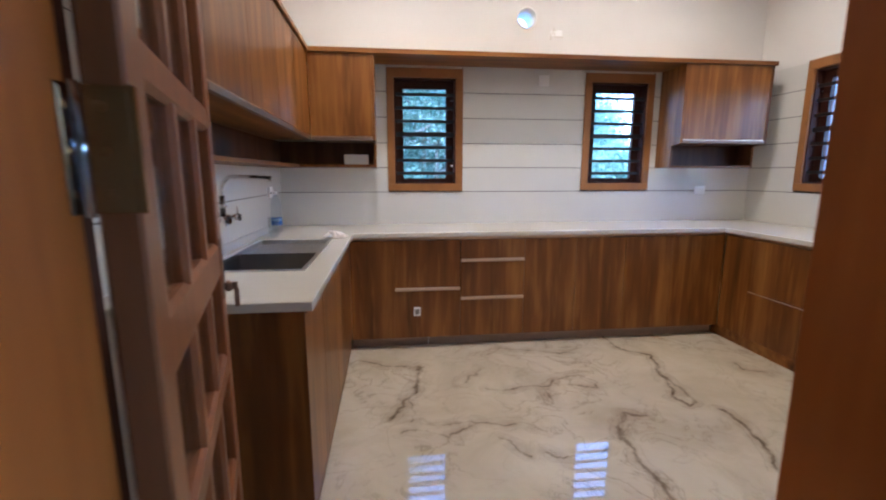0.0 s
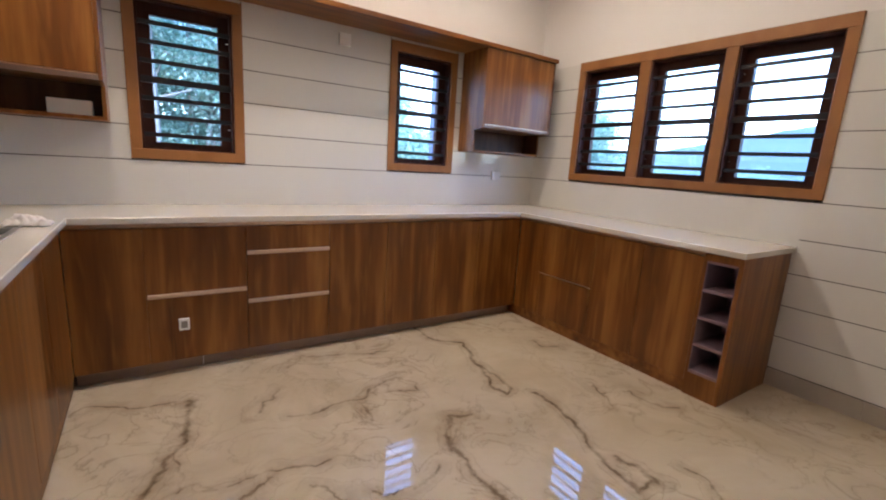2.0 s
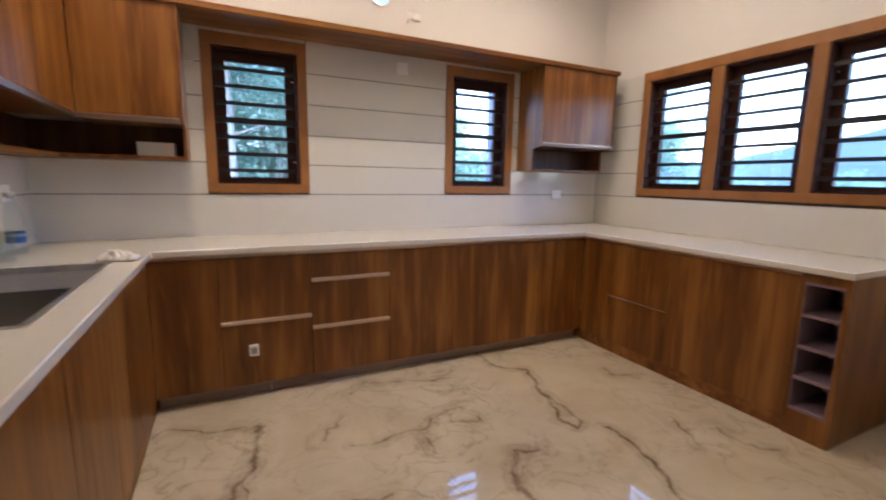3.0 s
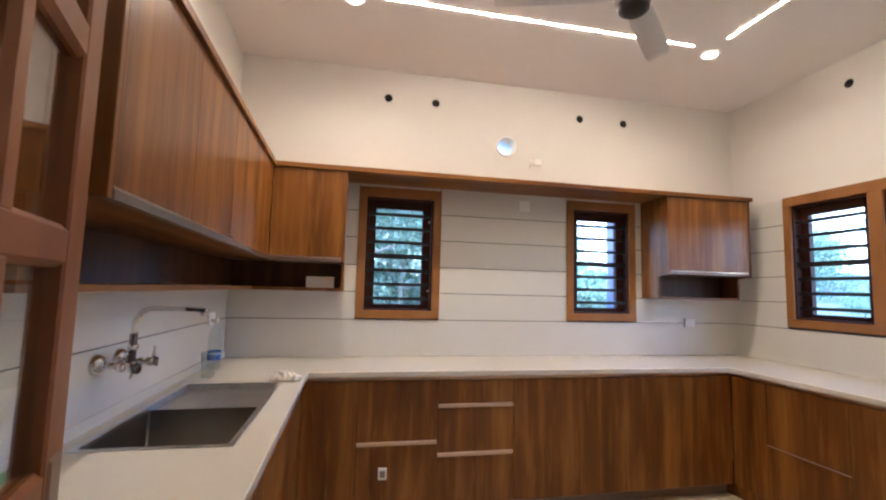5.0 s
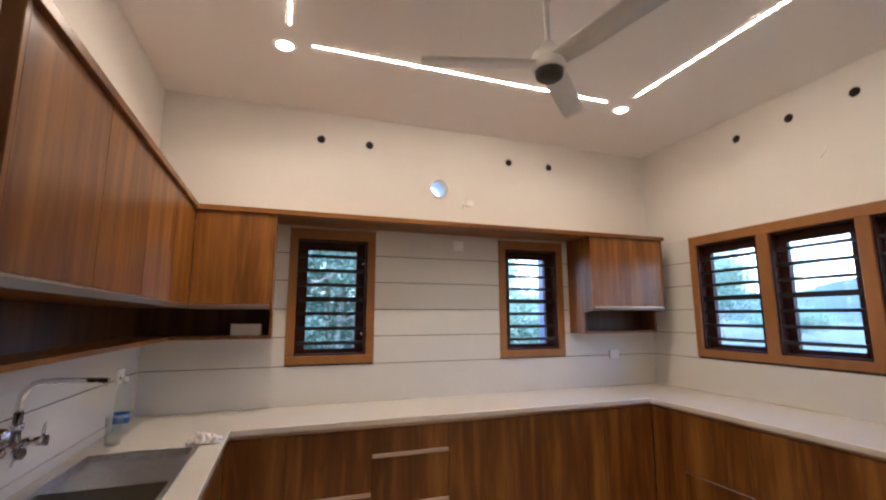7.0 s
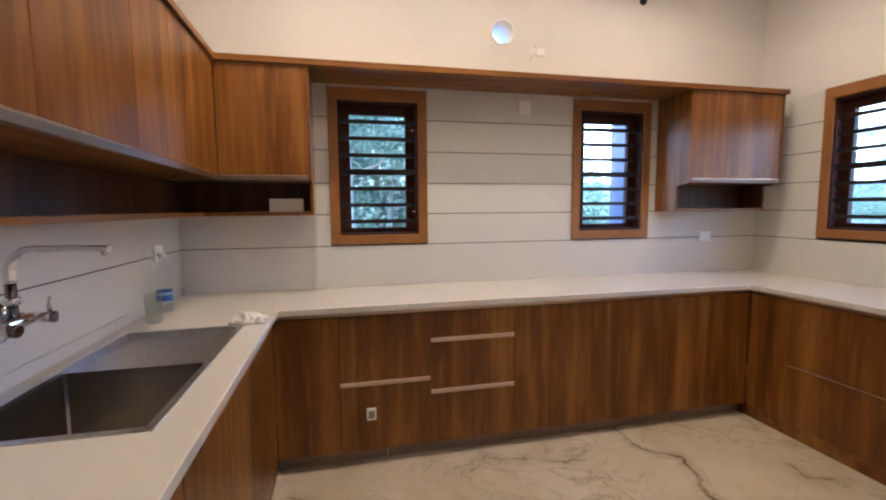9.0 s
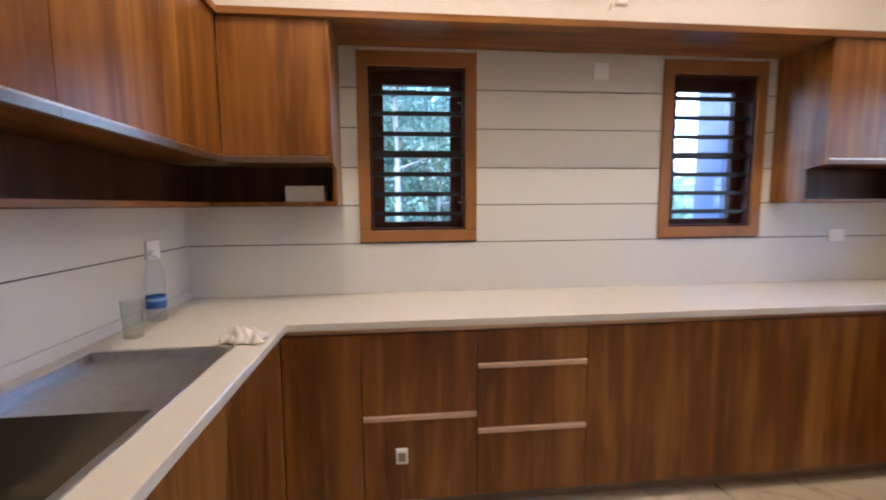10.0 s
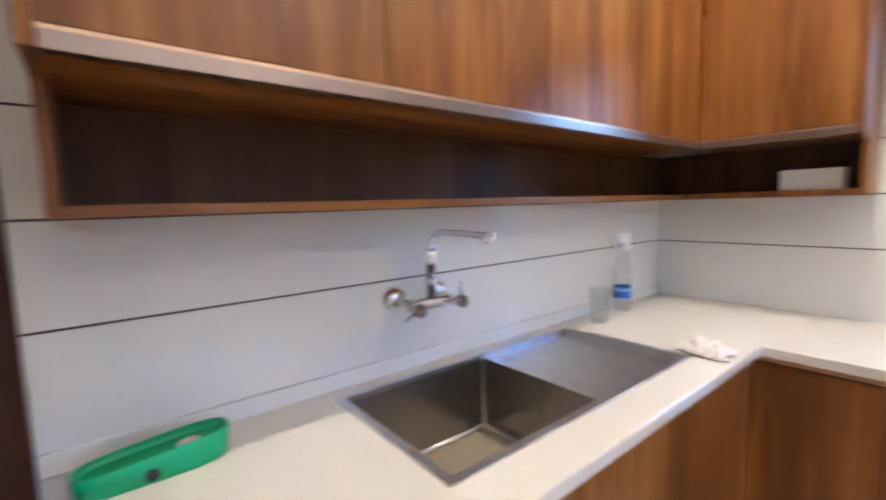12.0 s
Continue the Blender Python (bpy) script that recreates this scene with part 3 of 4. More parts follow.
def base_unit(axis, plane, inward, wall, u0, u1, fronts, label, handles=(), top=BASE_T - 0.002):
    mid = ((u0 + u1) / 2, (plane + wall) / 2) if axis == "y" else ((plane + wall) / 2, (u0 + u1) / 2)
    e = thing("base_cabinet", (*mid, 0), label, "cabinet", "base cabinets")
    fix = base_skewed if inward < 0 else (lambda bm: bm)
    lo, hi = sorted((plane + 0.019 * inward, wall - 0.01 * inward))
    part("body", fix(boxes((u0, u1, lo, hi, 0.085, top) if axis == "y" else (lo, hi, u0, u1, 0.085, top))), laminate_v, e)
    lo, hi = sorted((plane + 0.070 * inward, plane + 0.085 * inward))
    if axis == "x":
        lo, hi = sorted((plane + 0.012 * inward, plane + 0.03 * inward))
    ue = u1 + 0.075 if axis == "x" and u1 > 3.4 else u1
    part("plinth", fix(boxes((u0, u1, lo, hi, 0.0, 0.085) if axis == "y" else (lo, hi, u0, ue, 0.0, 0.085))), plinth_mat if axis == "y" else laminate_x, e, "grey-brown toe board")
    made = [front("drawer_front" if len(fronts) > 1 else "door", axis, plane, u0, u1, z0, z1, e, inward=inward) for z0, z1 in fronts]
    lo, hi = sorted((plane + 0.004 * inward, plane + 0.018 * inward))
    part("grip_profile", fix(boxes((u0, u1, lo, hi, BASE_T - 0.022, BASE_T - 0.004) if axis == "y" else (lo, hi, u0, u1, BASE_T - 0.022, BASE_T - 0.004))), bronze, e, "bronze metal grip profile under the worktop")
    for z, which, mat in handles:
        d = sorted((plane - 0.012 * inward, plane + 0.004 * inward))
        th = 0.011 if mat is champagne else 0.003
        dims = (u0 + 0.003, u1 - 0.003, d[0], d[1], z - th, z + th)
        if axis == "x":
            dims = (d[0] + 0.006, d[1], u0 + 0.003, u1 - 0.003, z - th, z + th)
        part("handle", boxes(dims, bevel=0.002), mat, made[which], "champagne metal edge handle")
    return e


FULL = [(0.085, BASE_T - 0.026)]
BF = 3.426
LF = -0.292
RF = 2.688
base_unit("y", BF, 1, ROOM_B, LF + 0.001, 0.035, FULL, "walnut laminate corner base cabinet under the worktop")
base_unit("y", BF, 1, ROOM_B, 0.035, 0.531, [(0.085, 0.453), (0.477, BASE_T - 0.026)], "walnut laminate base cabinet with two drawers", [(0.465, 0, champagne)])
base_unit("y", BF, 1, ROOM_B, 0.531, 1.028, [(0.085, 0.373), (0.397, 0.668), (0.692, BASE_T - 0.026)], "walnut laminate base cabinet with three drawers", [(0.385, 0, champagne), (0.680, 1, champagne)])
for a, b in ((1.028, 1.44), (1.44, 1.84), (1.84, 2.24), (2.24, RF - 0.002)):
    base_unit("y", BF, 1, ROOM_B, a, b, FULL, "walnut laminate base cabinet with a plain door")
LS = [1.731, 2.13, 2.56, 2.99, 3.425]
for a, b in zip(LS, LS[1:]):
    base_unit("x", LF, -1, ROOM_L, a, b, FULL, "walnut laminate base cabinet below the sink worktop", top=0.64)
base_unit("x", RF, 1, ROOM_R, 3.156, 3.425, FULL, "walnut laminate corner base cabinet under the window")
base_unit("x", RF, 1, ROOM_R, 2.657, 3.156, [(0.085, 0.436), (0.444, BASE_T - 0.026)], "walnut laminate base cabinet with two drawers", [(0.440, 0, bronze)])
base_unit("x", RF, 1, ROOM_R, 2.29, 2.657, FULL, "walnut laminate base cabinet with a plain door")
base_unit("x", RF, 1, ROOM_R, 1.922, 2.29, FULL, "walnut laminate base cabinet with a plain door")
# end panels
low_end = thing("end_panel", ((ROOM_L + LF) / 2, 1.71, 0), "walnut laminate end panel of the sink cabinets", "panel")
part("board", base_skewed(boxes((ROOM_L + 0.01, LF + 0.001, 1.711, 1.730, 0, BASE_T - 0.001), bevel=0.001)), laminate_v, low_end)
part("edge_band", base_skewed(boxes((LF + 0.001, LF + 0.0025, 1.7115, 1.7295, 0.001, BASE_T - 0.002))), laminate_v, low_end)


def bottle_rack():
    y0, y1, x0, x1 = 1.721, 1.920, RF, ROOM_R - 0.01
    e = thing("bottle_rack", ((x0 + x1) / 2, (y0 + y1) / 2, 0), "open walnut bottle rack with four mauve-white cells", "rack")
    part("end_panel", boxes((x0, x1, y0, y0 + 0.022, 0, BASE_T - 0.002), bevel=0.001), laminate_v, e)
    part("side_panel", boxes((x0, x1, y1 - 0.014, y1, 0, BASE_T - 0.002)), laminate_v, e)
    part("top_rail", boxes((x0, x0 + 0.02, y0 + 0.022, y1 - 0.014, 0.815, BASE_T - 0.002)), laminate_v, e)
    part("bottom_rail", boxes((x0, x0 + 0.02, y0 + 0.022, y1 - 0.014, 0.0, 0.14)), laminate_v, e)
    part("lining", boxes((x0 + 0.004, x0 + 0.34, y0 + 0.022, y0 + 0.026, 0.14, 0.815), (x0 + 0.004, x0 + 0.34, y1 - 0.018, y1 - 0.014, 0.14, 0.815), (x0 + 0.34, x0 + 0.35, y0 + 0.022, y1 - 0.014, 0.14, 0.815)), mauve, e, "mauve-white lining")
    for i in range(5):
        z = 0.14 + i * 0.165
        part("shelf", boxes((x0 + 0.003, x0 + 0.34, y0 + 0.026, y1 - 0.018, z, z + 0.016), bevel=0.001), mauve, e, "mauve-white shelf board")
    return e


bottle_rack()

# upper cabinets
UX, UY, UZ0, UZ1 = -0.566, 3.670, 1.600, 2.188
NX, NY = -0.68, 3.79


SKEW = 0.016


def skewed(bm):
    """Shears and lifts the wall cabinets over the sink to fit the camera's view."""
    for v in bm.verts:
        if v.co.x > ROOM_L + 0.08:
            v.co.x += SKEW * (UY - v.co.y)
        if v.co.z < UZ0 + 0.01:
            v.co.z += 0.005 * (UY - v.co.y)
    return bm


def upper_unit(axis, plane, wall, u0, u1, label, profile=None):
    inward = 1 if wall > plane else -1
    mid = ((u0 + u1) / 2, (plane + wall) / 2) if axis == "y" else ((plane + wall) / 2, (u0 + u1) / 2)
    e = thing("wall_cabinet", (*mid, UZ0 - 0.03), label, "cabinet", "wall cabinets")

    def bx(a, b, d0, d1, z0, z1):
        lo, hi = sorted((plane + d0 * inward, plane + d1 * inward))
        return (a, b, lo, hi, z0, z1) if axis == "y" else (lo, hi, a, b, z0, z1)
    fix = skewed if axis == "x" else (lambda bm: bm)
    depth = abs(wall - plane) - 0.003
    part("body", fix(boxes(bx(u0, u1, 0.02, depth, UZ0 - 0.03, UZ1))), laminate_y if axis == "x" else laminate_x, e)
    part("door", fix(boxes(bx(u0 + 0.001, u1 - 0.001, 0.0, 0.0185, UZ0, UZ1), bevel=0.0012)), laminate_v, e)
    part("grip_profile", fix(boxes(bx(u0, u1, -0.006, 0.0195, UZ0 - 0.032, UZ0 - 0.008), bx(u0, u1, 0.008, 0.0195, UZ0 - 0.009, UZ0 - 0.001), bevel=0.0015)), profile or alu, e, "metal grip profile under the door")
    part("trim_line", fix(boxes(bx(u0, u1, -0.002, 0.004, UZ0 - 0.0075, UZ0 - 0.0015))), bronze, e, "thin bronze line")
    return e


US = [1.72, 2.21, 2.70, 3.19, UY + 0.002]
for a, b in zip(US, US[1:]):
    upper_unit("x", UX, ROOM_L, a, b, "walnut laminate wall cabinet above the sink")
upper_unit("y", UY, ROOM_B, UX + 0.003, -0.105, "walnut laminate wall cabinet in the corner")
upper_unit("y", UY, ROOM_B, 2.406, 3.140, "walnut laminate wall cabinet above an open niche", dimmed_profile)


def niche_left():
    e = thing("niche_shelf", (-0.75, 3.0, 1.375), "walnut open niche shelf below the wall cabinets, back coloured with its shade", "shelf")
    part("shelf_board", prism([(ROOM_L + 0.002, 1.70), (NX, 1.70), (NX, NY), (-0.105, NY), (-0.105, ROOM_B - 0.002), (ROOM_L + 0.002, ROOM_B - 0.002)], "z", 1.374, 1.394, 0.001), laminate_y, e)
    # Back panels carry the niche's shade in their colour.
    part("back_panel", boxes((ROOM_L + 0.002, ROOM_L + 0.016, 1.72, ROOM_B - 0.002, 1.394, UZ0 - 0.022)), shaded_niche_wood, e)
    part("back_panel", boxes((ROOM_L + 0.016, -0.105, ROOM_B - 0.016, ROOM_B - 0.002, 1.394, UZ0 - 0.022)), shaded_niche_wood, e)
    part("end_panel", boxes((ROOM_L + 0.002, NX, 1.70, 1.719, 1.394, UZ0 - 0.022)), laminate_v, e)
    return e


niche_left()
side = [(ROOM_B - 0.002, 1.374), (NY, 1.374), (NY, 1.55), (UY - 0.001, UZ0 - 0.032), (UY - 0.001, UZ1), (ROOM_B - 0.002, UZ1)]
corner_side = thing("side_panel", (-0.096, 3.8, 1.374), "walnut side panel of the corner wall cabinet", "panel")
part("board", prism(side, "x", -0.105, -0.087), laminate_v, corner_side)
part("edge_band", boxes((-0.104, -0.088, UY - 0.0025, UY - 0.001, UZ0 - 0.03, UZ1 - 0.001)), laminate_v, corner_side)


def niche_right():
    e = thing("niche_shelf", (2.79, 3.9, 1.374), "walnut open niche below a wall cabinet, lining coloured with its shade", "shelf")
    part("shelf_board", boxes((2.405, 3.141, 3.78, ROOM_B - 0.002, 1.374, 1.39), bevel=0.001), laminate_x, e)
    # Back and far side take the laminate with shade painted in.
    part("back_panel", boxes((2.405, 3.141, ROOM_B - 0.016, ROOM_B - 0.002, 1.39, UZ0 - 0.031)), shaded_niche_wood, e)
    part("side_panel", prism(side, "x", 2.386, 2.405), laminate_v, e)
    part("side_panel", prism(side, "x", 3.141, 3.160), shaded_niche_wood, e)
    return e


niche_right()
top_outline = [(ROOM_L + 0.002, 1.68), (-0.549 + SKEW * 1.98, 1.68), (-0.549, 3.652), (3.178, 3.652), (3.178, ROOM_B - 0.002), (ROOM_L + 0.002, ROOM_B - 0.002)]
solo("top_board", prism(top_outline, "z", 2.19, 2.222, 0.002), laminate_x, "walnut laminate top board over cabinets and windows", "board")
high_end = thing("end_panel", ((ROOM_L + UX) / 2, 1.71, UZ0 - 0.03), "walnut end panel of the wall cabinets", "panel")
part("board", skewed(boxes((ROOM_L + 0.002, UX - 0.001, 1.70, 1.719, UZ0 - 0.03, 2.189), bevel=0.001)), laminate_v, high_end)
part("edge_band", skewed(boxes((UX - 0.001, UX + 0.0008, 1.7005, 1.7185, UZ0 - 0.029, 2.188))), laminate_v, high_end)


# ---- sink and tap ----
def sink():
    x0, x1, y0, y1 = SK
    e = thing("kitchen_sink", ((x0 + x1) / 2, (y0 + y1) / 2, 0.64), "brushed steel sink with one bowl and a drainboard", "sink")
    r = 0.022
    part("rim", boxes((x0, x1, y0, y0 + r, TOP - 0.010, TOP + 0.003), (x0, x1, y1 - r, y1, TOP - 0.010, TOP + 0.003), (x0, x0 + r, y0 + r, y1 - r, TOP - 0.010, TOP + 0.003), (x1 - r, x1, y0 + r, y1 - r, TOP - 0.010, TOP + 0.003)), lightened_steel, e)
    yd, z, lip = 2.69, 0.665, TOP - 0.008
    a0, a1, b0, b1 = x0 + r - 0.002, x1 - r + 0.002, y0 + r - 0.002, yd
    bowl = bmesh.new()
    bmesh.ops.create_cube(bowl, size=1.0, matrix=Matrix.Translation(((a0 + a1) / 2, (b0 + b1) / 2, (z + lip) / 2)) @ Matrix.Diagonal((a1 - a0, b1 - b0, lip - z, 1)))
    top = [f for f in bowl.faces if f.normal.z > 0.9]
    bmesh.ops.delete(bowl, geom=top, context="FACES")
    inner = [ed for ed in bowl.edges if not ed.is_boundary]
    bmesh.ops.bevel(bowl, geom=inner, offset=0.007, segments=3, affect="EDGES")
    bmesh.ops.reverse_faces(bowl, faces=list(bowl.faces))
    for f in bowl.faces:
        f.smooth = f.calc_area() < 0.01
    part("bowl", bowl, steel, e)
    zb = TOP - 0.024
    board = part("drainboard", boxes((a0, a1, yd + 0.001, y1 - r + 0.002, zb - 0.006, zb), bevel=0.0012), lightened_steel, e, "shallow steel drainboard")
    part("drainboard_side", boxes((a0 - 0.001, a0 + 0.002, yd + 0.001, y1 - r + 0.001, zb, TOP - 0.010)), lightened_steel, board)
    part("drainboard_side", boxes((a1 - 0.002, a1 + 0.001, yd + 0.001, y1 - r + 0.001, zb, TOP - 0.010)), lightened_steel, board)
    part("drainboard_side", boxes((a0 + 0.002, a1 - 0.002, y1 - r - 0.001, y1 - r + 0.002, zb, TOP - 0.010)), lightened_steel, board)
    part("floor_film", boxes((a0 + 0.02, a1 - 0.02, b0 + 0.02, b1 - 0.02, z + 0.0005, z + 0.0012)), film_tan, e, "tan protective film on the bowl floor")
    part("drain", lathe([(0, 0.004), (0.02, 0.003), (0.036, 0.004), (0.042, 0.0015), (0.042, 0)], ((a0 + a1) / 2, (b0 + b1) / 2, z + 0.0013)), chrome, e, "round chrome drain")
    return e


sink()


def ribbon(pts, side, wide, thick):
    """A flat bar bent along pts; side is the direction of its width."""
    bm, rings = bmesh.new(), []
    side = Vector(side).normalized()
    pts = [Vector(q) for q in pts]
    for k, q in enumerate(pts):
        ahead = (pts[min(k + 1, len(pts) - 1)] - pts[max(k - 1, 0)]).normalized()
        over = side.cross(ahead).normalized()
        c = 0.8
        shape = [(1, c), (c, 1), (-c, 1), (-1, c), (-1, -c), (-c, -1), (c, -1), (1, -c)]
        rings.append([bm.verts.new(q + side * wide / 2 * (a if abs(a) == 1 else a * 1.12) + over * thick / 2 * b) for a, b in shape])
    for A, B in zip(rings, rings[1:]):
        for k in range(8):
            bm.faces.new((A[k], A[(k + 1) % 8], B[(k + 1) % 8], B[k]))
    bm.faces.new(rings[0][::-1])
    bm.faces.new(rings[-1])
    bmesh.ops.recalc_face_normals(bm, faces=list(bm.faces))
    return bm


def tap():
    wx, yc, zc = ROOM_L, 2.487, 1.104
    bx = wx + 0.082
    e = thing("wall_tap", (wx, yc, zc), "chrome wall-mounted kitchen mixer tap with flat swan neck", "tap")
    turn = Matrix.Rotation(math.pi / 2, 4, "Y")
    for dy in (-0.078, 0.075):
        part("flange", lathe([(0, 0.034), (0.015, 0.033), (0.026, 0.027), (0.034, 0.016), (0.037, 0.004), (0.037, 0.0)], (wx, yc + dy, zc + 0.012), m=turn), chrome, e, "domed wall flange")
        part("inlet", tube([(wx + 0.025, yc + dy, zc + 0.012), (wx + 0.05, yc + dy * 0.92, zc + 0.006), (bx, yc + dy * 0.8, zc)], 0.012), chrome, e)
    part("body", lathe([(0, -0.085), (0.014, -0.085), (0.017, -0.06), (0.0185, -0.03), (0.0185, 0.03), (0.017, 0.06), (0.014, 0.085), (0, 0.085)], (bx, yc, zc), m=Matrix.Rotation(-math.pi / 2, 4, "X")), chrome, e)
    for out in (-1, 1):
        tip = Vector((bx + 0.048, yc + out * 0.076, zc - 0.004 if out < 0 else zc - 0.002))
        root = Vector((bx, yc + out * 0.062, zc))
        k = part("valve", tube([root, root.lerp(tip, 0.6), tip], 0.016), chrome, e)
        ahead = (tip - root).normalized()
        part("valve_cap", tube([tip - ahead * 0.004, tip + ahead * 0.008, tip + ahead * 0.011], 0.0, radii=[0.0175, 0.0175, 0.013]), dark_chrome, k, "dark valve cap")
        if out > 0:
            part("lever", tube([tip - ahead * 0.006 + Vector((0, 0, 0.010)), tip - ahead * 0.006 + Vector((0, 0, 0.035)), tip - ahead * 0.004 + Vector((0, 0, 0.060))], 0.0, radii=[0.0065, 0.0055, 0.004]), chrome, k)
        else:
            part("lever", tube([tip - ahead * 0.006 + Vector((0, -0.010, -0.004)), tip + Vector((0.004, -0.035, -0.012)), tip + Vector((0.008, -0.058, -0.020))], 0.0, radii=[0.0065, 0.0055, 0.004]), chrome, k)
    part("post", rod("z", (bx, yc, zc + 0.062), 0.0130, 0.10), dark_chrome, e)
    part("collar", lathe([(0, -0.010), (0.018, -0.010), (0.020, -0.004), (0.020, 0.004), (0.018, 0.010), (0, 0.010)], (bx, yc, zc + 0.062)), chrome, e, "bright ring collar")
    part("collar", rod("z", (bx, yc, zc + 0.113), 0.0152, 0.006), chrome, e, "bright ring collar")
    reach = Vector((0.245, 0.004, 0)).normalized()
    start = Vector((bx, yc, zc + 0.112))
    pts = [start, start + Vector((0, 0, 0.025))]
    for i in range(1, 11):
        a = math.pi / 2 * i / 10
        pts.append(start + Vector((0, 0, 0.025)) + reach * 0.062 * (1 - math.cos(a)) + Vector((0, 0, 0.066 * math.sin(a))))
    pts += [start + reach * 0.15 + Vector((0, 0, 0.090)), start + reach * 0.238 + Vector((0, 0, 0.086))]
    part("spout", ribbon(pts, reach.cross(Vector((0, 0, 1))), 0.026, 0.015), chrome, e, "flat bent chrome spout")
    part("aerator", rod("z", start + reach * 0.226 + Vector((0, 0, 0.074)), 0.010, 0.014), chrome, e)
    return e


tap()


# ---- small things on the worktop ----
def bottle():
    at = (-0.812, 3.538, TOP)
    e = thing("water_bottle", at, "clear plastic water bottle with a blue label", "bottle")
    prof = [(0, 0.006), (0.012, 0.005), (0.028, 0.001), (0.035, 0.003), (0.0375, 0.012), (0.0375, 0.034), (0.0355, 0.040), (0.0375, 0.046), (0.0370, 0.056), (0.0370, 0.110),
            (0.0375, 0.114), (0.0355, 0.122), (0.0375, 0.130), (0.0375, 0.170), (0.0360, 0.196), (0.030, 0.226), (0.020, 0.254), (0.0135, 0.266), (0.0135, 0.282)]
    part("body", lathe(prof, at), bottle_plastic, e)
    part("label", lathe([(0.0372, 0.058), (0.0377, 0.059), (0.0377, 0.108), (0.0372, 0.109)], at), blue_label, e, "blue paper label")
    part("label_band", lathe([(0.0379, 0.088), (0.0381, 0.089), (0.0381, 0.100), (0.0379, 0.101)], at), label_pale, e, "pale band of the label")
    part("neck_ring", lathe([(0.0136, 0.2685), (0.0175, 0.269), (0.0175, 0.272), (0.0136, 0.2725)], at), bottle_plastic, e, "clear neck ring")
    part("cap", lathe([(0, 0.298), (0.0135, 0.298), (0.0155, 0.295), (0.0158, 0.2745), (0, 0.2743)], at), white_plastic, e, "white screw cap")


bottle()
solo("drinking_glass", lathe([(0, 0.001), (0.027, 0.0), (0.032, 0.003), (0.036, 0.138), (0.0345, 0.138), (0.0305, 0.008), (0, 0.008)], (-0.772, 3.296, TOP)), clear_glass, "tall clear drinking glass beside the sink", "glass")


def cloth():
    bm = bmesh.new()
    nx, ny = 26, 18
    grid = []
    for i in range(nx):
        row = []
        for j in range(ny):
            u, v = i / (nx - 1), j / (ny - 1)
            edge = min(u, 1 - u, v, 1 - v)
            hgt = 0.006 + 0.055 * min(1, edge * 4) * (0.35 + 0.9 * abs(noise.noise(Vector((u * 5, v * 4, 0.3))))) + 0.01 * noise.noise(Vector((u * 11, v * 9, 2)))
            row.append(bm.verts.new((-0.43 + 0.15 * u + 0.02 * noise.noise(Vector((v * 4, 1, 0))), 3.15 + 0.12 * v + 0.03 * noise.noise(Vector((u * 3, 5, 0))), TOP + max(0.0035, hgt))))
        grid.append(row)
    for i in range(nx - 1):
        for j in range(ny - 1):
            f = bm.faces.new((grid[i][j], grid[i + 1][j], grid[i + 1][j + 1], grid[i][j + 1]))
            f.smooth = True
    ob = solo("dish_cloth", bm, cloth_mat, "crumpled white cotton cloth beside the sink", "cloth")
    mod = ob.modifiers.new("thick", "SOLIDIFY")
    mod.thickness = 0.003


cloth()


def green_tray():
    cx, cy = -0.762, 1.808
    e = thing("dish_tray", (cx, cy, TOP), "green plastic soap dish lying on the worktop", "soap dish")
    pts = []
    for k in range(32):
        a = 2 * math.pi * k / 32
        c, s = math.cos(a), math.sin(a)
        pts.append((cx + 0.042 * math.copysign(abs(c) ** 0.6, c), cy + 0.125 * math.copysign(abs(s) ** 0.6, s)))
    bm = bmesh.new()
    levels = [(0.90, 0.0), (0.97, 0.004), (1.0, 0.045), (0.95, 0.047), (0.90, 0.034), (0.86, 0.031)]
    rings = [[bm.verts.new((cx + (x - cx) * s, cy + (y - cy) * s, TOP + z * (1.1 + 0.2 * (y - cy) / 0.125))) for x, y in pts] for s, z in levels]
    for r in rings[:1]:
        for v in r:
            v.co.z = TOP
    for A, B in zip(rings, rings[1:]):
        for k in range(32):
            bm.faces.new((A[k], A[(k + 1) % 32], B[(k + 1) % 32], B[k])).smooth = True
    bm.faces.new(rings[0][::-1])
    bm.faces.new(rings[-1])
    part("dish", bm, green_plastic, e)
    # Solid dark disc; its colour stands for the shade in a hole.
    part("hole_shade_disc", rod("x", (cx + 0.041, cy - 0.01, TOP + 0.018), 0.012, 0.006), dark_plastic, e, "dark disc standing for a drain hole's shade")
    part("soap_sliver", lathe([(0, 0.006), (0.018, 0.005), (0.022, 0)], (cx, cy + 0.055, TOP + 0.037)), cloth_mat, e, "pale soap remnant")


green_tray()
solo("card_box", boxes((-0.340, -0.154, 3.83, 3.92, 1.394, 1.471), bevel=0.002), card, "small white cardboard box in the niche", "box")


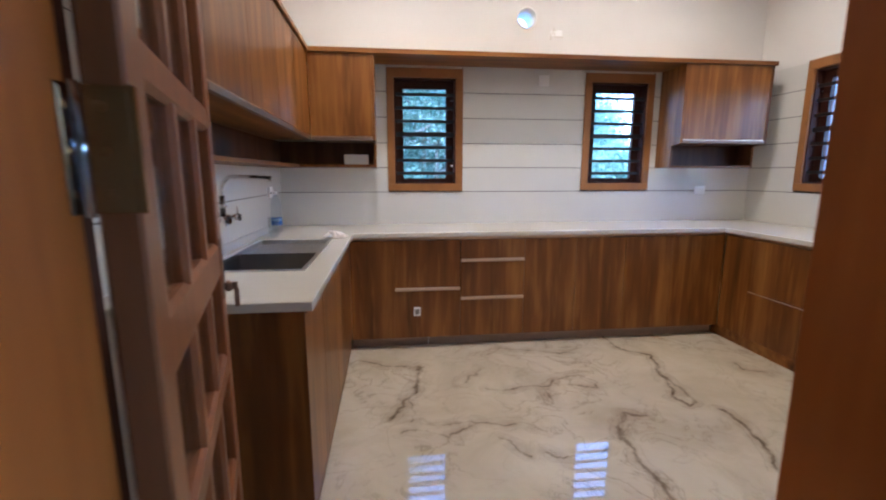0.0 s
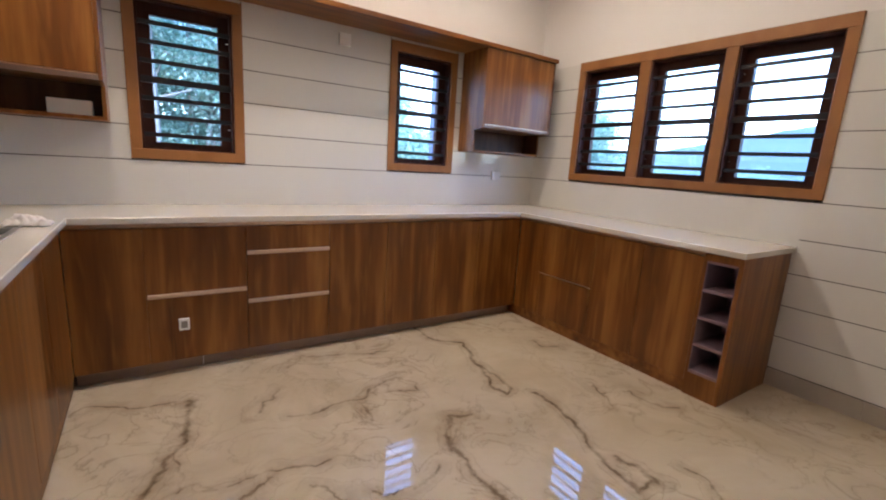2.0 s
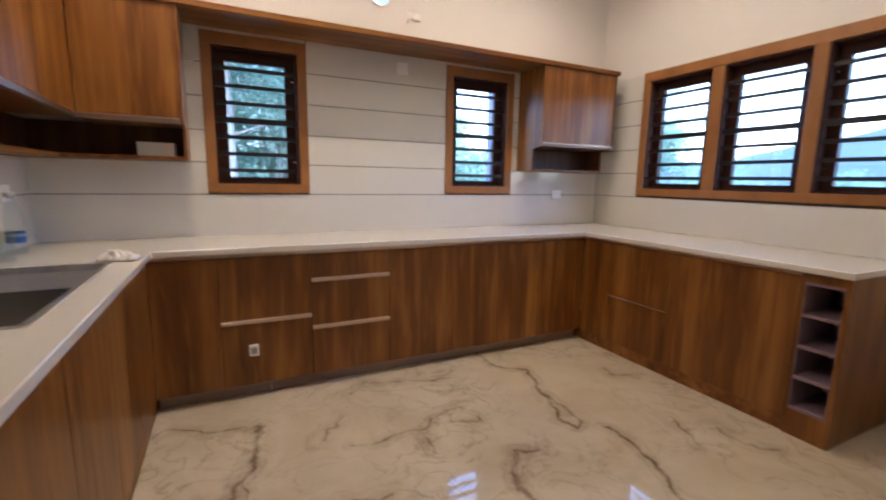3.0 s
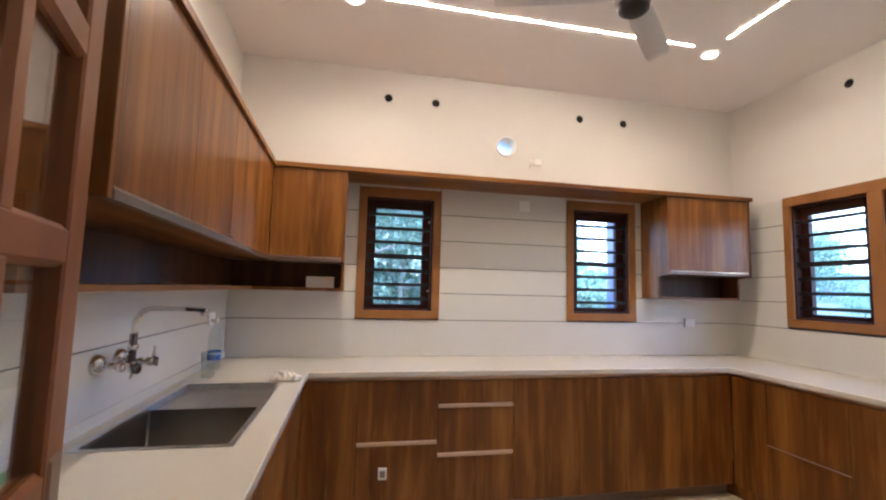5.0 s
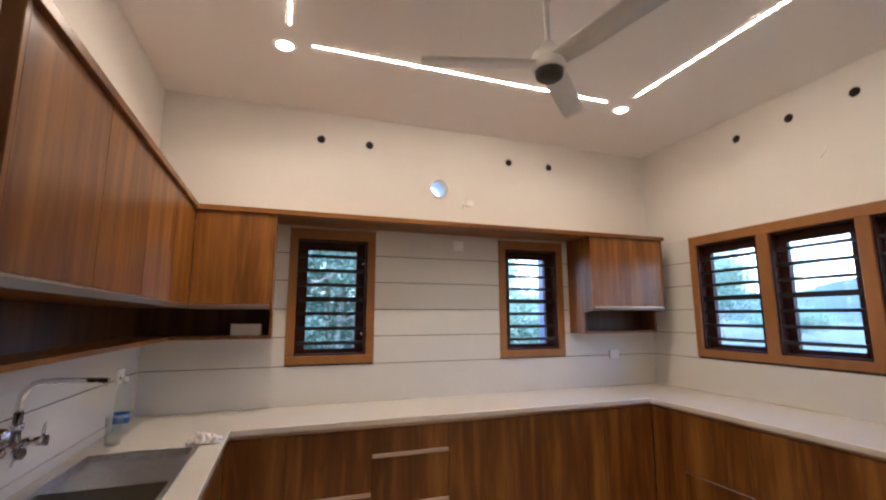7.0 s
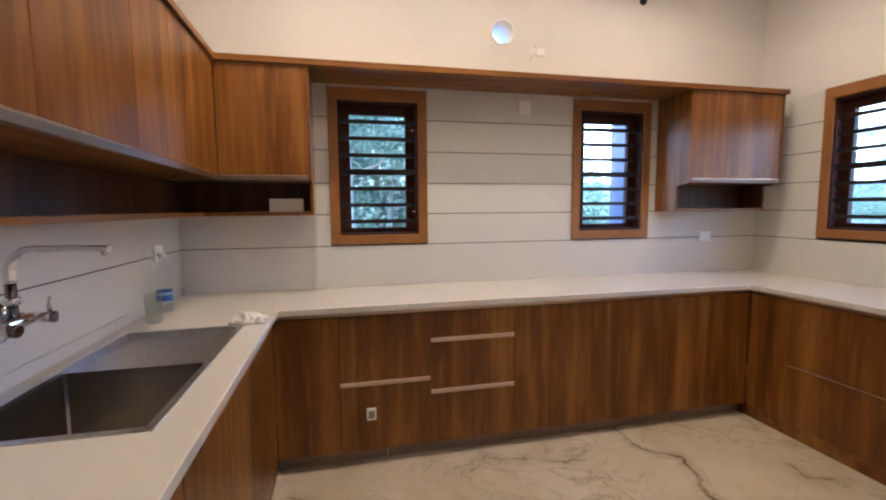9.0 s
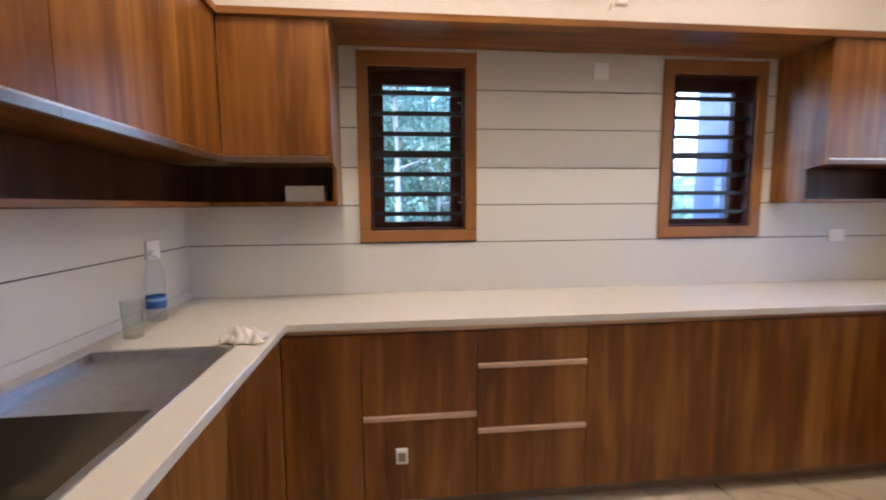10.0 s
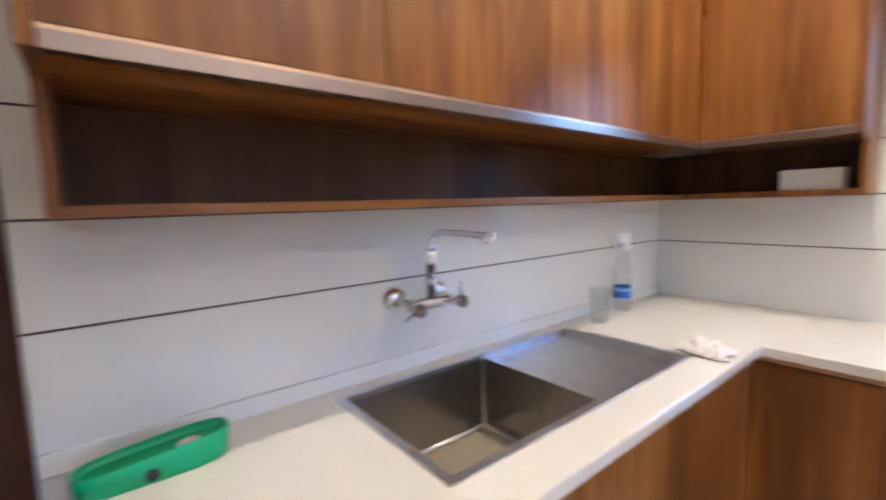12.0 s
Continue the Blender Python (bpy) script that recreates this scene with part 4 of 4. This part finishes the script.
# ---- plates and fittings ----
def wall_plate(name, axis, u, plane, z, w, hgt, label, sign=-1, dark=False):
    at = (u, plane, z) if axis == "y" else (plane, u, z)
    e = thing(name, at, label, "socket")

    def bx(a, b, d0, d1, z0, z1):
        lo, hi = sorted((plane + sign * d0, plane + sign * d1))
        return (a, b, lo, hi, z0, z1) if axis == "y" else (lo, hi, a, b, z0, z1)
    part("plate", boxes(bx(u - w / 2, u + w / 2, 0, 0.016, z - hgt / 2, z + hgt / 2), bevel=0.002), white_plastic, e)
    part("insert", boxes(bx(u - w * 0.3, u + w * 0.3, 0.016, 0.0185, z - hgt * 0.3, z + hgt * 0.3), bevel=0.001), insert_grey if dark else white_plastic, e)
    return e


wall_plate("socket", "y", 1.323, ROOM_B, 2.095, 0.085, 0.085, "white wall socket high on the tiles")
wall_plate("socket", "y", 2.84, ROOM_B, 1.174, 0.10, 0.075, "white double socket above the worktop")
corner_socket = wall_plate("socket", "x", 3.65, ROOM_L, 1.186, 0.10, 0.08, "white socket on the tiles beside the corner", 1)
# Raised dark block, coloured like the shade inside a plug slot.
part("slot_shade_block", boxes((ROOM_L + 0.0185, ROOM_L + 0.0205, 3.612, 3.632, 1.170, 1.186), bevel=0.001), dark_plastic, corner_socket, "small dark block standing for a plug slot's shade")
wall_plate("socket", "y", 0.20, BF, 0.294, 0.052, 0.066, "small white socket on a base cabinet drawer", dark=True)
solo("wire_end", tube([(0.29, 3.497, 0.002), (0.289, 3.488, 0.03), (0.292, 3.492, 0.055), (0.294, 3.498, 0.07)], 0.0028, 8), white_plastic, "short white wire end at the toe board", "wire")
# Dark cups added in the recesses, their colour imitating the shade inside.
for x in HOLES_N:
    solo("light_recess", lathe([(0.0, 0.0), (0.031, 0.0), (0.031, 0.118), (0.0285, 0.118), (0.0285, 0.006), (0, 0.006)], (x, ROOM_B + 0.128, HOLE_Z), m=Matrix.Rotation(math.pi / 2, 4, "X")), dark_plastic, "empty round recess for a wall light, lined dark for its shade", "recess", group="light recesses")
for y in HOLES_E:
    solo("light_recess", lathe([(0.0, 0.0), (0.031, 0.0), (0.031, 0.118), (0.0285, 0.118), (0.0285, 0.006), (0, 0.006)], (ROOM_R + 0.128, y, HOLE_Z + 0.031), m=Matrix.Rotation(-math.pi / 2, 4, "Y")), dark_plastic, "empty round recess for a wall light, lined dark for its shade", "recess", group="light recesses")
solo("vent_pipe", lathe([(0.082, -0.125), (0.084, -0.125), (0.084, 0.125), (0.074, 0.125), (0.074, -0.125), (0.082, -0.125)], (VENT[0], ROOM_B + 0.119, VENT[1]), m=Matrix.Rotation(math.pi / 2, 4, "X"), seg=40), white_plastic, "white plastic vent pipe through the wall", "pipe")
solo("plaster_patch", boxes((1.37, 1.47, ROOM_B + 0.0035, ROOM_B + 0.0078, 2.455, 2.50), bevel=0.001), ceiling_paint, "plastered-over box beside the vent", "patch")
solo("wall_hook", tube([(ROOM_R + 0.006, 2.445, 2.568), (ROOM_R - 0.008, 2.440, 2.570), (ROOM_R - 0.014, 2.420, 2.582), (ROOM_R - 0.018, 2.402, 2.602), (ROOM_R - 0.020, 2.396, 2.628)], 0.0055), white_plastic, "small white curved hook on the wall", "hook")
stain_mat = plain("tan_plaster_stain", (0.60, 0.53, 0.43), 0.8, vary=0.15, scale=40)
for sx, sz, ex, ez in ((1.365, 2.42, 1.395, 2.52), (1.40, 2.447, 1.475, 2.447), (1.40, 2.452, 1.405, 2.51)):
    solo("plaster_stain", tube([(sx, ROOM_B + 0.003, sz), ((sx + ex) / 2 + 0.004, ROOM_B + 0.003, (sz + ez) / 2), (ex, ROOM_B + 0.003, ez)], 0.0025), stain_mat, "thin tan trowel mark on the plaster", "stain")


# ---- ceiling lights and fan ----
def strip(x0, x1, y0, y1):
    e = thing("led_strip", ((x0 + x1) / 2, (y0 + y1) / 2, CEIL), "white glowing LED strip light set in the ceiling", "light", "ceiling strips")
    part("diffuser", boxes((x0, x1, y0, y1, CEIL - 0.002, CEIL + 0.006)), strip_light, e)


strip(0.077, 2.198, 3.1395, 3.1465)
strip(2.3415, 2.3485, 1.50, 3.008)
strip(-0.0585, -0.0515, 1.50, 2.98)
for lx, ly in LAMPS:
    e = thing("downlight", (lx, ly, CEIL), "round white recessed ceiling downlight, lit", "light", "downlights")
    part("ring", lathe([(0.048, 0.002), (0.068, 0.002), (0.070, -0.004), (0.050, -0.010), (0.048, -0.004)], (lx, ly, CEIL)), white_plastic, e)
    part("diffuser", lathe([(0, -0.020), (0.02, -0.019), (0.038, -0.015), (0.047, -0.008), (0.048, 0.0)], (lx, ly, CEIL)), lamp_light, e)


def ceiling_fan():
    cx, cy, zb = 1.118, 2.268, 2.695
    e = thing("ceiling_fan", (cx, cy, CEIL), "white three-bladed ceiling fan with a dark hub cap", "fan")
    part("canopy", lathe([(0, 0.0), (0.06, 0.0), (0.062, -0.012), (0.05, -0.05), (0.02, -0.09), (0, -0.09)], (cx, cy, CEIL)), fan_white, e)
    part("rod", rod("z", (cx, cy, CEIL - 0.20), 0.013, 0.32), fan_white, e)
    part("motor", lathe([(0, 0.1), (0.03, 0.1), (0.045, 0.06), (0.075, 0.045), (0.08, 0.03), (0.08, -0.03), (0.072, -0.04), (0, -0.04)], (cx, cy, zb)), fan_white, e)
    part("hub_cap", lathe([(0, -0.085), (0.04, -0.085), (0.062, -0.07), (0.068, -0.04), (0, -0.04)], (cx, cy, zb)), dark_plastic, e, "dark hub cap")
    for k, a in enumerate((163, 43, -77)):
        bm = bmesh.new()
        n = 12
        rows = []
        for i in range(n + 1):
            u = i / n
            r = 0.07 + 0.53 * u
            w = 0.048 + 0.010 * min(1, u * 4) - (0.010 if i == n else 0)
            rows.append([bm.verts.new((r, s * w, -s * w * 0.2 + 0.004 * (1 - s * s) + o)) for o in (0.003, -0.003) for s in (-1, 0, 1)])
        for A, B in zip(rows, rows[1:]):
            for q in ((0, 1), (1, 2), (5, 4), (4, 3), (2, 5), (3, 0)):
                bm.faces.new((A[q[0]], A[q[1]], B[q[1]], B[q[0]])).smooth = True
        for R in (rows[0], rows[-1]):
            bm.faces.new((R[0], R[1], R[2], R[5], R[4], R[3]))
        bmesh.ops.recalc_face_normals(bm, faces=list(bm.faces))
        bmesh.ops.transform(bm, matrix=pose(cx, cy, zb, 0, 0, a), verts=list(bm.verts))
        part("blade", bm, fan_white, e)


ceiling_fan()


# ---- the open glazed door ----
HINGE, FREE = Vector((-0.2555, 0.712)), Vector((-0.448, 1.434))


def glazed_door():
    d = FREE - HINGE
    w, ang = d.length, math.degrees(math.atan2(d.y, d.x))
    m = pose(HINGE.x, HINGE.y, 0, 0, 0, ang)
    e = tagged(new("door_1"), "open brown wooden door with glass panes", "door", kind="structure")
    t = 0.019

    def put(name, dims, mat, parent, label="", bevel=0.004):
        bm = boxes(*dims, bevel=bevel)
        bmesh.ops.transform(bm, matrix=m, verts=list(bm.verts))
        return part(name, bm, mat, parent, label)
    s = 0.075
    z_rail = [(0.01, 0.20), (0.50, 0.56), (0.80, 0.86), (1.06, 1.15), (1.42, 1.48), (1.72, 1.78), (1.96, 2.055)]
    put("stile", [(0, s, -t, t, 0.01, 2.055)], teak, e)
    put("stile", [(w - s, w, -t, t, 0.01, 2.055)], teak, e)
    for a, b in z_rail:
        put("rail", [(s - 0.012, w - s + 0.012, -t + 0.001, t - 0.001, a, b)], teak, e, bevel=0.009)
    cw = (w - 2 * s - 2 * 0.045) / 3
    for (_, a), (b, _) in zip(z_rail, z_rail[1:]):
        for k in (1, 2):
            x = s + k * cw + (k - 1) * 0.045
            put("muntin", [(x, x + 0.045, -t + 0.002, t - 0.002, a - 0.014, b + 0.014)], teak, e, bevel=0.009)
        for k in range(3):
            x = s + k * (cw + 0.045)
            pane = put("pane", [(x + 0.0005, x + cw - 0.0005, -0.002, 0.002, a, b)], clear_glass, e, "clear glass pane", 0)
            pane.visible_shadow = False
    lock = put("lock_plate", [(w - 0.065, w - 0.02, -t - 0.004, t + 0.004, 1.0, 1.16)], old_bronze, e, "dull bronze lock plate")
    put("lock_cylinder", [(w - 0.056, w - 0.030, -t - 0.022, -t - 0.004, 1.018, 1.046)], old_bronze, lock, "dull bronze lock cylinder", 0.006)
    put("key", [(w - 0.046, w - 0.043, -t - 0.034, -t - 0.018, 1.022, 1.042), (w - 0.047, w - 0.043, -t - 0.036, -t - 0.024, 0.975, 1.026)], old_bronze, lock, "hanging key in the lock", 0.001)
    put("bolt", [(w, w + 0.02, -0.012, 0.012, 1.06, 1.08)], brass, lock, "brass latch bolt")
    for i, z in enumerate((0.96, 1.035)):
        put("key", [(w + 0.004 + 0.016 * i, w + 0.007 + 0.016 * i, t + 0.004, t + 0.026, z - 0.06, z)], chrome, lock, "hanging metal key", 0.001)
    for z in (0.3, 1.28, 1.85):
        # Frame leaf coloured dark, unlike the brass one, imitating a dim reflection.
        frame_leaf = part("hinge", boxes((DOOR_L, DOOR_L + 0.0025, 0.686, 0.7045, z, z + 0.125), bevel=0.0008), dark_chrome, e, "hinge leaf on the frame, coloured dark like its dim reflection")
        for k in (0.02, 0.0625, 0.105):
            part("screw", boxes((DOOR_L + 0.0025, DOOR_L + 0.0038, 0.691, 0.699, z + k - 0.004, z + k + 0.004), bevel=0.0006), brass, frame_leaf, "small screw head")
        part("hinge_pin", rod("z", (DOOR_L + 0.0045, 0.709, z + 0.0625), 0.0042, 0.132), chrome, frame_leaf, "hinge pin")
        leaf = put("hinge", [(-0.003, 0.0, -t, t, z, z + 0.125), (-0.009, -0.001, -t - 0.008, -t, z, z + 0.125)], brass, e, "polished brass hinge", 0.0008)
        for k in (0.02, 0.0625, 0.105):
            put("screw", [(-0.0045, -0.003, 0.001 * (k > 0.05), 0.009 + 0.001 * (k > 0.05), z + k - 0.004, z + k + 0.004)], brass, leaf, "small screw head", 0.0006)
    return e


glazed_door()

# ---- outside ----
solo("ground", boxes((-900, 900, -900, 900, -0.75, -0.6)), ground_mat, "grassy ground outside the house", "ground", "structure")


def hill(name, cx, cy, rx, ry, hgt, seed):
    bm = bmesh.new()
    n = 40
    g = []
    for i in range(n + 1):
        row = []
        for j in range(n + 1):
            u, v = 2 * i / n - 1, 2 * j / n - 1
            r = math.hypot(u, v)
            z = hgt * max(0, 1 - r * r) ** 1.5 * (1 + 0.35 * noise.noise(Vector((u * 2.2, v * 2.2, seed)))) + 2.5 * noise.noise(Vector((u * 14, v * 14, seed))) * (r < 1)
            row.append(bm.verts.new((cx + rx * u, cy + ry * v, z - 1.5)))
        g.append(row)
    for i in range(n):
        for j in range(n):
            bm.faces.new((g[i][j], g[i + 1][j], g[i + 1][j + 1], g[i][j + 1])).smooth = True
    return solo(name, bm, hill_mat, "distant wooded hill, blue haze in its colour", "hill", "structure")


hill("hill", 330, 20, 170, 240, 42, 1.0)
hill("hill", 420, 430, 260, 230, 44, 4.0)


def tree_parts(seed, height, spread, leaves):
    rnd = random.Random(seed)
    limbs = []
    lean = Vector((rnd.uniform(-0.4, 0.4), rnd.uniform(-0.4, 0.4), 0))
    trunk = [Vector((0, 0, 0)) + lean * (k / 8) ** 2 + Vector((0, 0, height * k / 8)) for k in range(9)]
    limbs.append((trunk, [0.11 * (1 - 0.8 * k / 8) + 0.01 for k in range(9)]))
    tips = []
    for b in range(13):
        k = rnd.uniform(0.3, 1.0)
        base = trunk[0].lerp(trunk[-1], k)
        a = rnd.uniform(0, 2 * math.pi)
        out = spread * (1.1 - 0.5 * k) * rnd.uniform(0.6, 1.1)
        pts = [base + Vector((math.cos(a) * out * q, math.sin(a) * out * q, out * 0.55 * q ** 1.3)) for q in (0, 0.33, 0.66, 1)]
        limbs.append((pts, [0.045, 0.032, 0.02, 0.008]))
        tips += [pts[2], pts[3], pts[1].lerp(pts[3], 0.7)]
    wood = bmesh.new()
    for pts, rad in limbs:
        b = tube(pts, 0.05, 7, rad)
        me = bpy.data.meshes.new("limb")
        b.to_mesh(me)
        b.free()
        wood.from_mesh(me)
        bpy.data.meshes.remove(me)
    verts, faces = [], []
    for _ in range(leaves):
        c = rnd.choice(tips) + Vector((rnd.gauss(0, 1), rnd.gauss(0, 1), rnd.gauss(0, 0.7))) * spread * 0.23
        a = Vector((rnd.gauss(0, 1), rnd.gauss(0, 1), rnd.gauss(0, 0.6))).normalized()
        b = a.cross(Vector((rnd.gauss(0, 1), rnd.gauss(0, 1), rnd.gauss(0, 1)))).normalized()
        L, Wd = rnd.uniform(0.045, 0.10), rnd.uniform(0.02, 0.036)
        i = len(verts)
        verts += [c - a * L, c + b * Wd, c + a * L, c - b * Wd]
        faces.append((i, i + 1, i + 2, i + 3))
    crown = bpy.data.meshes.new("crown")
    crown.from_pydata([tuple(v) for v in verts], [], faces)
    crown.materials.append(leaf_mat)
    return wood, crown


def tree(seed, height, spread, leaves):
    e = thing("tree", (0, 0, -0.6), "tall leafy green tree with a pale trunk", "tree", "trees outside")
    wood, crown = tree_parts(seed, height, spread, leaves)
    bmesh.ops.translate(wood, vec=(0, 0, -0.6), verts=list(wood.verts))
    part("trunk", wood, trunk_mat, e)
    c = new("crown", crown)
    c.parent = e
    return e


trees = [tree(3, 8.5, 2.6, 11000), tree(11, 10.5, 3.0, 13000), tree(23, 4.6, 2.4, 13000), tree(31, 1.9, 2.2, 12000)]
spots = [(0, 0.3, 14.0), (1, -0.5, 19.0), (0, -0.15, 23.0), (1, -2.4, 16.5), (2, 1.5, 15.5), (1, 2.2, 21.0), (0, -4.6, 18.0), (2, -0.9, 17.5), (2, 6.2, 17.0), (2, 4.3, 15.0), (2, -2.8, 13.5), (0, 0.9, 24.0), (1, -1.0, 27.0), (2, 9.5, 21.0),  (2, 21.0, 18.0), (0, 46, 30), (1, 44, 38), (1, 70, 14), (0, 50, 44), (1, 38, 31), (3, 44, 18), (3, 52, 8), (3, 40, 26), (3, 48, 34), (3, 60, 0), (3, -5, 21), (3, -2, 22), (3, 1.0, 21), (3, 3.6, 22), (3, 6.6, 23), (3, -0.6, 26), (3, 2.4, 27), (3, 9.5, 26), (1, -5, 16), (0, 1.2, 16.0), (3, -1.6, 18.0), (3, 0.4, 19.0), (3, 1.6, 17.6), (3, -0.4, 16.5), (3, 9.0, 15.0), (3, 10.6, 16.2), (3, 12.2, 18.0), (3, 7.6, 14.0)]
used = set()
for i, (k, x, y) in enumerate(spots):
    mt = pose(x, y, -0.6, 0, 0, 67 * i)
    if k in used:
        copy_thing(trees[k], mt)
    else:
        trees[k].matrix_basis = mt
        used.add(k)
solo("porch_pillar", boxes((2.985, 3.75, 5.15, 5.5, -0.6, 3.4), bevel=0.01), shaded_render, "pillar outside the window, bluish shade in its colour", "pillar")

# ---- tiles, last ----
COURSES = [1.169, 1.373, 1.573, 1.780, 1.984, 2.189]
LOW = [0.115, 0.324, 0.525, 0.73, 0.942]


def tile_run(wall, axis, plane, sign, u0, u1, z0, z1, blocks, length=1.2, start=0.0):
    """Long glazed tiles between u0 and u1 in one course, leaving out blocks (u0, u1, z0, z1)."""
    spans = [(u0, u1)]
    for a, b, c, d in blocks:
        if d > z0 + 0.03 and c < z1 - 0.03:
            spans = [s for lo, hi in spans for s in ((lo, min(hi, a)), (max(lo, b), hi)) if s[1] - s[0] > 0.01]
    for lo, hi in spans:
        cutsu = [lo] + [start + k * length for k in range(-6, 8) if lo + 0.05 < start + k * length < hi - 0.05] + [hi]
        for a, b in zip(cutsu, cutsu[1:]):
            d = sorted((plane, plane + sign * 0.008))
            dims = (a + 0.0001, b - 0.0001, d[0], d[1], z0 + 0.0026, z1 - 0.0026)
            if axis == "x":
                dims = (d[0], d[1], a + 0.0001, b - 0.0001, z0 + 0.0026, z1 - 0.0026)
            part("tile", boxes(dims), tile_white, wall)


def tiling(wall, axis, plane, sign, u0, u1, courses, blocks, start):
    for i, (a, b) in enumerate(zip(courses, courses[1:])):
        tile_run(wall, axis, plane, sign, u0, u1, a, b, blocks, 1.2, start + (0.6 if i % 2 else 0))


tiling(wall_north, "y", ROOM_B, 1, ROOM_L, ROOM_R, [TOP - 0.0024] + COURSES, [(W1[0], W1[1], 1.174, 2.3), (W2[0], W2[1], 1.174, 2.3)], 0.3)
tiling(wall_east, "x", ROOM_R, 1, 1.705, ROOM_B, [TOP - 0.0024] + COURSES, [(W3[0], W3[1], 1.18, 2.3)], 0.1)
tiling(wall_east, "x", ROOM_R, 1, ROOM_F, 1.705, LOW + COURSES, [(W3[0], W3[1], 1.18, 2.3)], 0.2)
tiling(wall_east, "x", ROOM_R, 1, 1.705, 1.76, LOW[:4] + [0.892], [], 0.2)
tiling(wall_west, "x", ROOM_L, -1, 1.634, ROOM_B, [0.9416] + COURSES[:3], [], 0.4)
tiling(wall_west, "x", ROOM_L, -1, 1.634, 1.70, COURSES[2:], [], 0.4)
for wall, dims in ((wall_north, (ROOM_L, ROOM_R, ROOM_B + 0.003, ROOM_B + 0.0075, TOP, 2.187)), (wall_east, (ROOM_R + 0.003, ROOM_R + 0.0075, ROOM_F, ROOM_B, 0.1, 2.187)), (wall_west, (ROOM_L - 0.0075, ROOM_L - 0.003, 1.634, ROOM_B, 0.944, 1.573)), (wall_west, (ROOM_L - 0.0075, ROOM_L - 0.003, 1.634, 1.70, 1.5735, 2.187))):
    bed = part("tile_bed", boxes(dims), grout, wall, "dark grout bed behind the tiles")
    if wall is wall_north:
        carve(bed, [boxes((a + 0.005, b - 0.005, 3.9, 4.1, 1.184, 2.3)) for a, b in (W1, W2)])
    if wall is wall_east:
        carve(bed, [boxes((3.2, 3.4, W3[0] + 0.005, W3[1] - 0.005, 1.19, 2.3))])
for i in range(2):
    part("skirting_tile", boxes((ROOM_R - 0.010, ROOM_R + 0.0025, ROOM_F + i * 0.55, min(1.72, ROOM_F + i * 0.55 + 0.549), 0.0, 0.112), bevel=0.001), skirting_mat, wall_east, "beige stone skirting")
